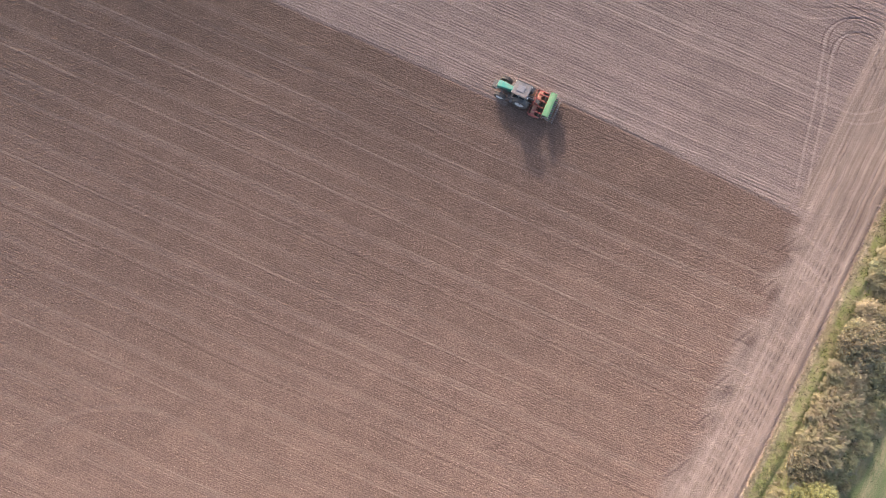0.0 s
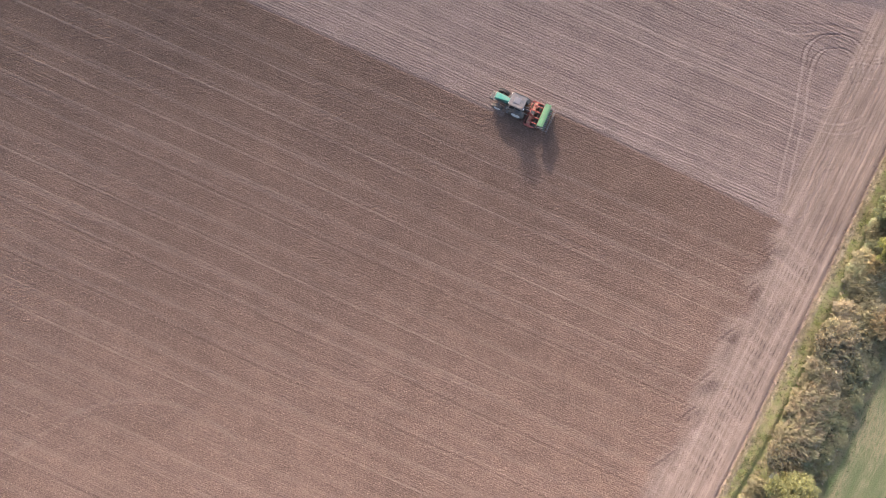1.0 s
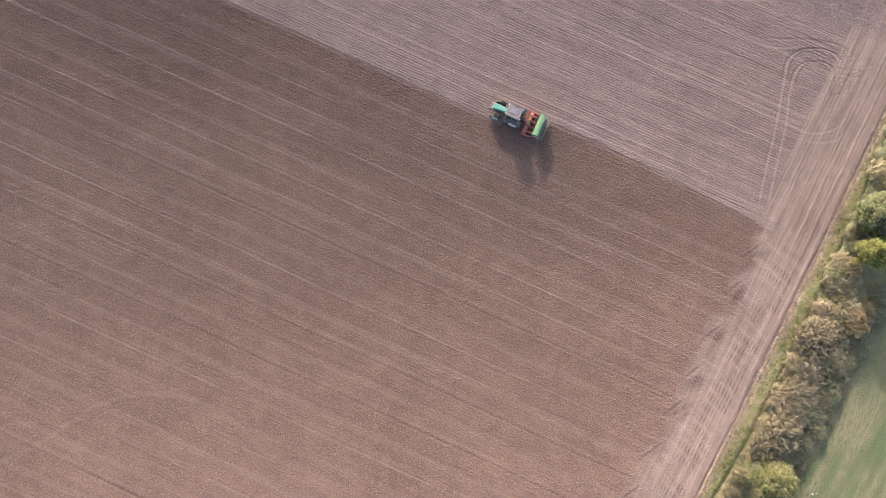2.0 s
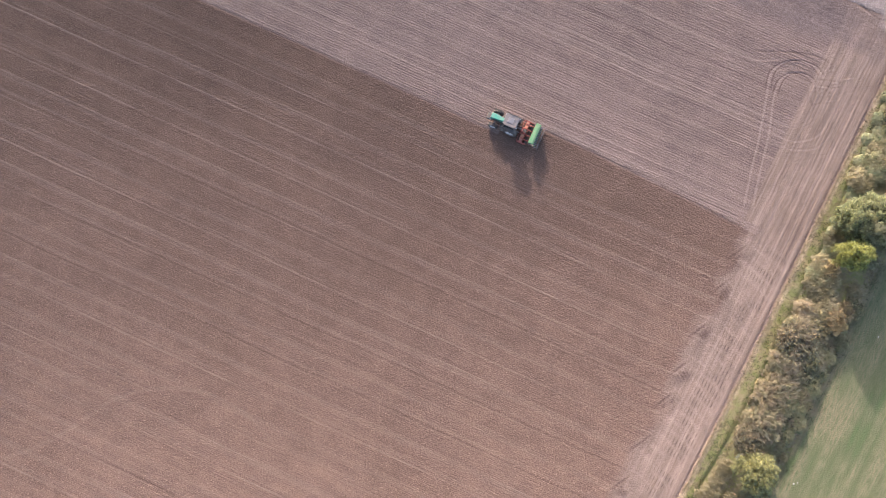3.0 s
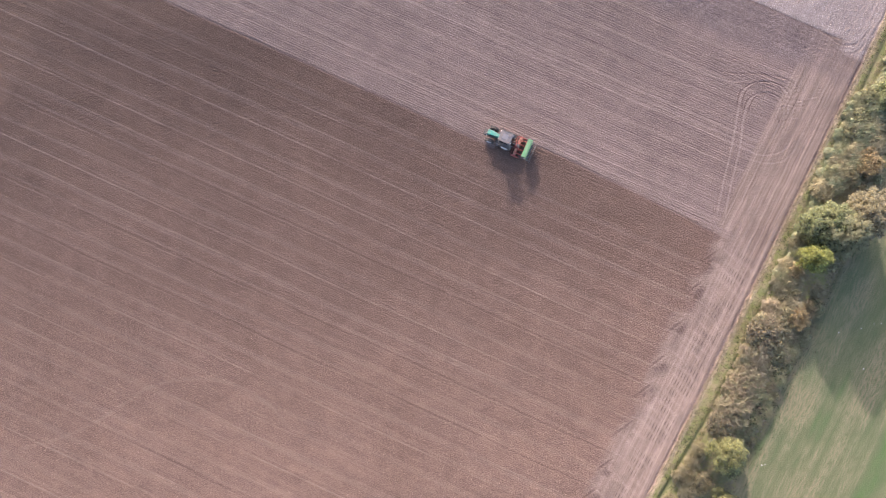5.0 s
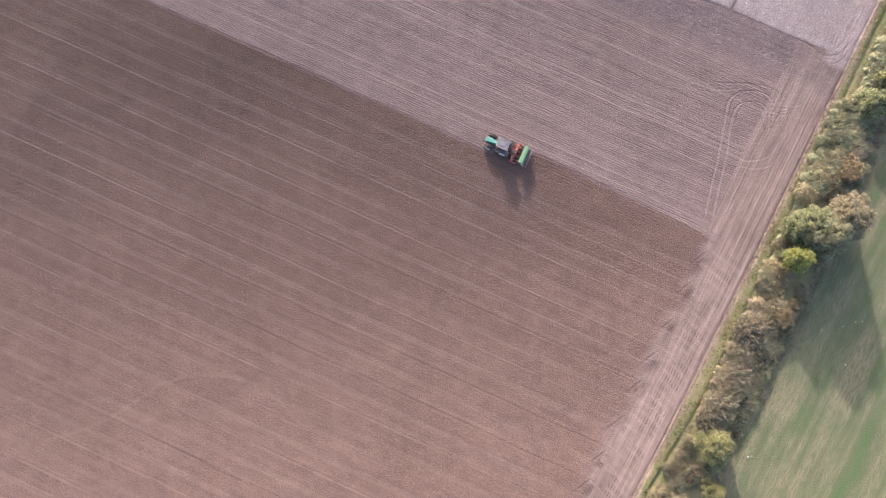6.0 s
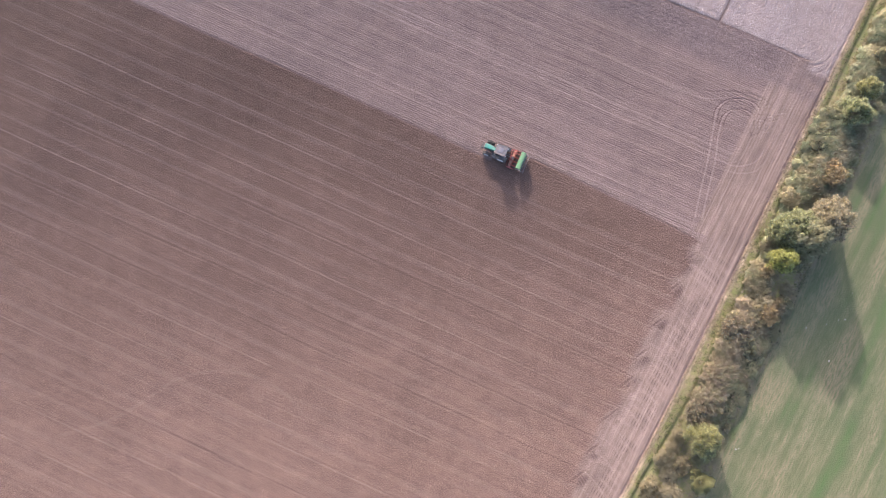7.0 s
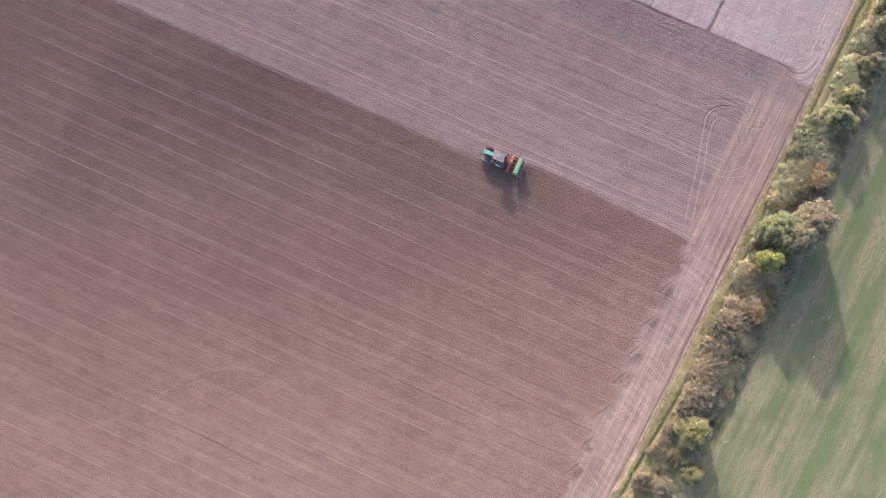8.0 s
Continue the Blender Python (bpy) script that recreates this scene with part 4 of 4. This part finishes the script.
def wheel(parent, x, y, radius, width, lugs):
    """Tyre with chevron lugs; rim and hub on it."""
    w, rr = width / 2, radius * 0.60
    bm = lathe(((rr, -w * 0.75), (rr * 1.08, -w * 0.95), (radius * 0.90, -w), (radius * 0.96, -w * 0.72), (radius * 0.965, 0), (radius * 0.96, w * 0.72), (radius * 0.90, w), (rr * 1.08, w * 0.95), (rr, w * 0.75)))
    for i in range(lugs):
        for side in (-1, 1):
            th = 2 * math.pi * (i + 0.25 * side) / lugs
            m = Matrix.Rotation(-th, 4, "Y") @ Matrix.Translation((radius * 0.975, side * w * 0.48, 0)) @ Matrix.Rotation(side * 0.7, 4, "X") @ Matrix.Diagonal((0.06, w * 1.15, 0.055, 1))
            bmesh.ops.create_cube(bm, size=1, matrix=m)
    tyre = part("wheel", bm, RUBBER, parent, "black lugged tyre with dusty tread")
    tyre.location = (x, y, radius)
    side = 1 if y > 0 else -1
    part("rim", lathe(((rr * 1.02, -w * 0.8), (rr * 1.02, side * w * 0.86), (rr * 0.9, side * w * 0.80), (rr * 0.78, side * w * 0.45), (rr * 0.35, side * w * 0.30), (0.02, side * w * 0.32))), PALE, tyre, "pale grey wheel rim")
    part("hub", lathe(((0.02, side * w * 0.62), (rr * 0.22, side * w * 0.60), (rr * 0.26, side * w * 0.2)), 16), GREY, tyre)
    return tyre


def mudguard(parent, x, y, radius, width, start, end):
    """A curved guard over a wheel, with thickness and a turned lip."""
    bm = bmesh.new()
    rows = []
    for i in range(13):
        th = radians(start + (end - start) * i / 12)
        rows.append([bm.verts.new((x + r * math.cos(th), y + s * width / 2, radius * 0.98 + r * math.sin(th))) for r, s in ((radius + 0.09, -1), (radius + 0.09, 1), (radius + 0.03, 1.03), (radius + 0.05, -0.97))])
    for p, q in zip(rows, rows[1:]):
        for j in range(4):
            bm.faces.new((p[j], p[(j + 1) % 4], q[(j + 1) % 4], q[j]))
    bm.faces.new(rows[0])
    bm.faces.new(rows[-1][::-1])
    bmesh.ops.recalc_face_normals(bm, faces=bm.faces)
    return part("mudguard", bm, DARK, parent)


def tractor():
    t = tagged(new("tractor"), "teal-hooded farm tractor with grey cab working on soil", "tractor")
    part("chassis", boxes(((-0.35, -0.28, 0.55), (3.3, 0.28, 1.0)), ((0.0, -0.42, 0.62), (1.0, 0.42, 1.15))), DARK, t)
    part("front_axle", boxes(((2.68, -0.95, 0.55), (2.92, 0.95, 0.73))), GREY, t)
    part("rear_axle", boxes(((0.2, -0.75, 0.70), (0.55, 0.75, 0.98)), bevel=0.05), DARK, t)
    for y in (-0.93, 0.93):
        wheel(t, 0.38, y, 0.90, 0.54, 20)
        wheel(t, 2.80, y * 1.08, 0.68, 0.44, 18)
        mudguard(t, 0.38, y * 0.97, 0.90, 0.56, 20, 165)
    hood = block(bmesh.new(), (1.62, -0.40, 1.0), (3.52, 0.40, 1.90), 0.10, (1.0, 0.86))
    for v in hood.verts:
        v.co.y *= 0.55 + 0.45 * min(1.0, max(0.0, (v.co.x - 1.6) / 1.3))
    bonnet = part("hood", hood, TEAL, t, "teal green engine hood")
    part("grille", boxes(((3.47, -0.28, 1.02), (3.585, 0.28, 1.62))), DARK, bonnet)
    for y in (-0.22, 0.22):
        part("headlight", boxes(((3.56, y - 0.08, 1.50), (3.60, y + 0.08, 1.60)), bevel=0.012), LAMP, bonnet)
    for y in (-1, 1):
        part("side_vent", boxes(((2.2, y * 0.43 - 0.03, 1.2), (3.1, y * 0.40 + 0.03, 1.55)), bevel=0.01), DARK, bonnet)
    part("exhaust_pipe", bars(((1.62, -0.58, 1.2), (1.62, -0.58, 2.55)), ((1.62, -0.58, 2.53), (1.50, -0.58, 2.72)), r=0.055, sides=12), GREY, t)
    part("air_intake", bars(((1.62, 0.56, 1.25), (1.62, 0.56, 2.2)), r=0.05, sides=10), DARK, t)
    cab_base = part("cab_base", boxes(((0.05, -0.78, 1.0), (1.55, 0.78, 1.35)), bevel=0.06), GREY, t)
    part("seat", boxes(((0.35, -0.25, 1.35), (0.85, 0.25, 1.55)), ((0.25, -0.25, 1.5), (0.40, 0.25, 2.1)), bevel=0.05), DARK, cab_base)
    part("steering_column", bars(((1.40, 0, 1.3), (1.15, 0, 1.85)), r=0.04), DARK, cab_base)
    for x, lean in ((0.05, 0.06), (0.78, 0.0), (1.56, -0.16)):
        for y in (-1, 1):
            part("pillar", bars(((x, y * 0.76, 1.3), (x + lean, y * 0.72, 2.62)), r=0.042), DARK, t)
    for y in (-1, 1):
        part("side_window", boxes(((0.12, y * 0.74 - 0.008, 1.36), (1.46, y * 0.74 + 0.008, 2.58)), bevel=0), GLASS, t, "clear side glass")
    part("windscreen", boxes(((1.47, -0.70, 1.50), (1.485, 0.70, 2.58)), bevel=0), GLASS, t)
    part("rear_window", boxes(((0.065, -0.70, 1.45), (0.08, 0.70, 2.58)), bevel=0), GLASS, t)
    top = part("cab_roof", block(bmesh.new(), (-0.18, -0.88, 2.60), (1.72, 0.88, 2.84), 0.09, (0.88, 0.94)), ROOF, t, "light grey cab roof")
    part("roof_hatch", boxes(((0.45, -0.36, 2.83), (1.25, 0.36, 2.885)), bevel=0.025), HATCH, top, "pale roof hatch")
    part("roof_rail", boxes(((-0.12, -0.84, 2.81), (1.55, -0.76, 2.87)), ((-0.12, 0.76, 2.81), (1.55, 0.84, 2.87)), bevel=0.02), DARK, top)
    for x, y in ((1.70, -0.62), (1.70, 0.62), (-0.20, -0.66), (-0.20, 0.66)):
        part("work_lamp", boxes(((x - 0.05, y - 0.09, 2.64), (x + 0.05, y + 0.09, 2.76)), bevel=0.015), LAMP, top)
    beacon = part("beacon", lathe(((0.02, 0.12), (0.05, 0.10), (0.055, 0.0), (0.06, -0.03)), 14), RUST, top, "orange beacon")
    beacon.matrix_basis = pose(0.05, 0.60, 2.90, 90)
    for y in (-1, 1):
        arm = part("mirror_arm", bars(((1.52, y * 0.78, 2.35), (1.66, y * 1.28, 2.40)), r=0.02), DARK, t)
        part("mirror", boxes(((1.62, y * 1.32 - 0.11, 2.12), (1.68, y * 1.32 + 0.11, 2.52)), bevel=0.02), DARK, arm)
        part("step", boxes(((1.30, y * 0.98 - 0.18, 0.45), (1.62, y * 0.98 + 0.18, 0.49)), bevel=0.01), GREY, t)
        part("step", boxes(((1.28, y * 0.90 - 0.15, 0.8), (1.6, y * 0.90 + 0.15, 0.84)), bevel=0.01), GREY, t)
        part("fuel_tank", boxes(((1.05, y * 0.66 - 0.22, 0.55), (1.95, y * 0.66 + 0.22, 1.08)), bevel=0.08), DARK, t)
        part("lower_link", bars(((0.0, y * 0.35, 0.75), (-0.85, y * 0.43, 0.65)), r=0.045), GREY, t)
    part("top_link", bars(((-0.2, 0, 1.15), (-0.95, 0, 1.25)), r=0.035), GREY, t)
    weight = part("front_weight", boxes(((3.62, -0.46, 0.55), (4.05, 0.46, 1.05)), bevel=0.07), DARK, t, "dark front weight block")
    for y in (-0.36, 0.36):
        part("weight_bracket", boxes(((3.40, y - 0.04, 0.60), (3.66, y + 0.04, 0.98)), bevel=0.02), PALE, weight)
    return t


def power_harrow():
    h = tagged(new("power_harrow"), "red power harrow mounted behind the tractor, dusty", "harrow")
    part("beam", boxes(((-1.62, -1.50, 0.42), (-1.18, 1.50, 0.66)), bevel=0.05), RED, h)
    part("deck", boxes(((-1.58, -1.35, 0.66), (-1.24, 0.2, 0.74)), bevel=0.02), RUST, h, "dust-covered orange deck")
    part("gearbox", boxes(((-1.64, -0.24, 0.66), (-1.10, 0.24, 1.02)), bevel=0.06), DARK, h)
    part("drive_shaft", bars(((-1.10, 0, 0.85), (-0.30, 0, 0.80)), r=0.06, sides=10), DARK, h)
    for y in (-0.45, 0.45):
        part("headstock", bars(((-1.02, y, 0.55), (-1.08, y * 0.5, 1.35)), ((-1.08, y * 0.5, 1.35), (-2.05, y, 0.75)), r=0.055), RED, h)
    part("cross_bar", bars(((-1.08, -0.25, 1.35), (-1.08, 0.25, 1.35)), r=0.05), RED, h)
    part("cross_bar", bars(((-1.0, -0.55, 0.62), (-1.0, 0.55, 0.62)), r=0.05), RED, h)
    part("soil_heap", block(bmesh.new(), (-1.55, 0.30, 0.64), (-1.12, 1.30, 0.76), 0.055), RUST, h, "dust and crumbs caked on the beam")
    for y in (-0.75, 0.0, 0.75):
        part("brace", bars(((-1.9, y - 0.32, 0.80), (-1.25, y + 0.30, 0.98)), r=0.03), RED, h)
    for y in (-1.05, -0.35, 0.35, 1.05):
        part("carrier_arm", boxes(((-2.35, y - 0.06, 0.70), (-1.20, y + 0.06, 0.86)), bevel=0.02), RED, h)
    part("front_guard", bars(((-0.88, -1.48, 0.45), (-0.88, 1.48, 0.45)), ((-0.88, -1.48, 0.45), (-1.3, -1.48, 0.55)), ((-0.88, 1.48, 0.45), (-1.3, 1.48, 0.55)), r=0.035), RED, h)
    for y in (-1.55, 1.55):
        part("side_plate", boxes(((-1.95, y - 0.025, 0.06), (-0.98, y + 0.025, 0.62)), bevel=0.012), RED, h)
    for i in range(10):
        y = -1.35 + 0.3 * i
        part("rotor", bars(((-1.30, y, 0.44), (-1.30, y, -0.06)), ((-1.50, y, 0.44), (-1.50, y, -0.06)), ((-1.25, y, 0.43), (-1.55, y, 0.43)), r=0.028, sides=6), DARK, h)
    roller = lathe(((0.17, -1.46), (0.17, 1.46)), 20)
    for i in range(22):
        y = -1.42 + i * 2.84 / 21
        ring = lathe(((0.17, y - 0.03), (0.27, y - 0.012), (0.27, y + 0.012), (0.17, y + 0.03)), 20)
        data = bpy.data.meshes.new("scrap")
        ring.to_mesh(data)
        ring.free()
        roller.from_mesh(data)
        bpy.data.meshes.remove(data)
    packer = part("packer_roller", roller, DARK, h, "dark ringed packer roller")
    packer.location = (-2.12, 0, 0.25)
    part("roller_scraper", boxes(((-2.46, -1.46, 0.42), (-2.40, 1.46, 0.56)), bevel=0.012), RUST, h)
    for y in (-1.50, 1.50):
        part("roller_arm", boxes(((-2.25, y - 0.04, 0.2), (-1.3, y + 0.04, 0.62)), bevel=0.02), RED, h)
    return h


def seed_drill():
    d = tagged(new("seed_drill"), "green three metre seed drill carried on the harrow", "seed drill")
    bm = bmesh.new()
    profile = ((-2.42, 1.72), (-3.12, 1.72), (-3.12, 1.42), (-2.88, 1.02), (-2.66, 1.02), (-2.42, 1.42))
    ends = [[bm.verts.new((x, y, z)) for x, z in profile] for y in (-1.42, 1.42)]
    bm.faces.new(ends[0])
    bm.faces.new(ends[1][::-1])
    for i in range(6):
        bm.faces.new((ends[0][i], ends[1][i], ends[1][(i + 1) % 6], ends[0][(i + 1) % 6]))
    bmesh.ops.recalc_face_normals(bm, faces=bm.faces)
    bmesh.ops.bevel(bm, geom=list(bm.edges), offset=0.025, segments=2, affect="EDGES")
    hopper = part("hopper", bm, GREEN, d, "green seed hopper")
    lid = part("lid", block(block(bmesh.new(), (-3.14, -1.44, 1.72), (-2.40, 1.44, 1.80), 0.03), (-2.96, -1.40, 1.79), (-2.58, 1.40, 1.86), 0.03), GREEN, hopper)
    for y in (-0.9, 0.9):
        part("lid_handle", bars(((-3.17, y - 0.12, 1.78), (-3.17, y + 0.12, 1.78)), r=0.018), DARK, lid)
    for y in (-1.44, 1.44):
        part("end_plate", boxes(((-3.10, y - 0.02, 1.0), (-2.46, y + 0.02, 1.70)), bevel=0.01), DARK, hopper)
        part("marker_arm", bars(((-2.55, y * 1.06, 0.75), (-2.62, y * 1.10, 1.62)), ((-2.62, y * 1.10, 1.62), (-3.25, y * 1.10, 1.95)), r=0.03), GREY, d)
        part("support", boxes(((-2.85, y * 0.72 - 0.05, 0.62), (-2.68, y * 0.72 + 0.05, 1.10)), bevel=0.015), DARK, d)
    part("meter_shaft", bars(((-2.78, -1.40, 0.98), (-2.78, 1.40, 0.98)), r=0.05), GREY, d)
    part("coulter_beam", boxes(((-3.12, -1.46, 0.62), (-2.98, 1.46, 0.76)), bevel=0.02), DARK, d)
    for i in range(20):
        y = -1.38 + i * 2.76 / 19
        part("coulter", bars(((-3.02, y, 0.66), (-3.48, y, 0.18)), ((-3.48, y, 0.18), (-3.55, y, -0.03)), r=0.022, sides=6), DARK, d)
        part("seed_tube", bars(((-2.78, y, 1.0), (-2.98, y, 0.70)), ((-2.98, y, 0.70), (-3.40, y, 0.32)), r=0.017, sides=6), DARK, d)
    walkway = part("walkway", boxes(((-3.50, -1.38, 0.90), (-3.15, 1.38, 0.93)), bevel=0.01), DARK, d, "dark footboard behind the hopper")
    for i in range(12):
        y = -1.27 + i * 2.54 / 11
        part("slat", boxes(((-3.49, y - 0.035, 0.93), (-3.17, y + 0.035, 0.965)), bevel=0.008), GREEN if i % 2 else GREY, walkway)
    part("walkway_rail", bars(((-3.72, -1.46, 0.95), (-3.72, 1.46, 0.95)), ((-3.72, -1.46, 0.95), (-3.05, -1.46, 0.8)), ((-3.72, 1.46, 0.95), (-3.05, 1.46, 0.8)), r=0.028), GREY, d, "pale grey rear rail")
    part("harrow_bar", bars(((-3.86, -1.5, 0.42), (-3.86, 1.5, 0.42)), ((-3.86, -0.9, 0.42), (-3.05, -0.9, 0.68)), ((-3.86, 0.9, 0.42), (-3.05, 0.9, 0.68)), r=0.028), GREY, d)
    for i in range(16):
        y = -1.45 + i * 2.9 / 15
        part("harrow_tine", bars(((-3.86, y, 0.42), (-3.98, y, 0.16)), ((-3.98, y, 0.16), (-4.12, y, -0.01)), r=0.012, sides=5), DARK, d)
    for y in (-1.2, 1.2):
        part("tail_lamp", boxes(((-3.76, y - 0.10, 0.98), (-3.72, y + 0.10, 1.10)), bevel=0.012), RED, d)
    return d


spot = place(TRACTOR_A, TRACTOR_B, 0.0)
for machine in (tractor(), power_harrow(), seed_drill()):
    machine.matrix_basis = pose(spot.x, spot.y, 0.0, 0, 0, 155.6)


def stone(a, b, seed, size):
    """A small pale stone, half sunk in the grass."""
    rng = random.Random(seed)
    bm = bmesh.new()
    bmesh.ops.create_icosphere(bm, subdivisions=2, radius=size)
    for v in bm.verts:
        v.co *= rng.uniform(0.8, 1.15)
        v.co.z *= 0.6
    me = bpy.data.meshes.new("stone")
    bm.to_mesh(me)
    bm.free()
    me.materials.append(PALE_STONE)
    ob = tagged(new("stone", me), "small white stone lying in the meadow grass", "stone", "stones in the meadow")
    ob.location = place(a, b, 0.12)
    return ob


chalk = Nodes("pale_stone")
PALE_STONE = chalk.finish(chalk.mix(chalk.noise(9.0, 3.0), (0.32, 0.31, 0.285), (0.48, 0.47, 0.44)), 0.85)
for i, (a, b, size) in enumerate(((12.7, -29.6, 0.13), (13.1, -29.3, 0.09), (19.8, -10.6, 0.13), (14.3, -7.2, 0.11), (19.3, -3.4, 0.10), (18.4, -3.9, 0.09), (18.5, 1.0, 0.10), (17.0, -5.3, 0.09))):
    stone(a, b, i, size)


def old_board(a, b):
    """A bleached board that lies askew at the hedge's foot."""
    bm = bmesh.new()
    for i in range(3):
        block(bm, (-0.55, -0.32 + 0.22 * i, 0.0), (0.55 - 0.07 * i, -0.12 + 0.22 * i, 0.035), 0.008)
    block(bm, (-0.30, -0.30, -0.04), (-0.20, 0.32, 0.0), 0.006)
    me = bpy.data.meshes.new("board")
    bm.to_mesh(me)
    bm.free()
    me.materials.append(PALE_STONE)
    ob = tagged(new("board", me), "bleached wooden board lying askew beside the hedge", "board")
    p = place(a, b, 0.34)
    ob.matrix_basis = pose(p.x, p.y, p.z, 12, 9, 35)
    return ob


old_board(4.7, -29.3)
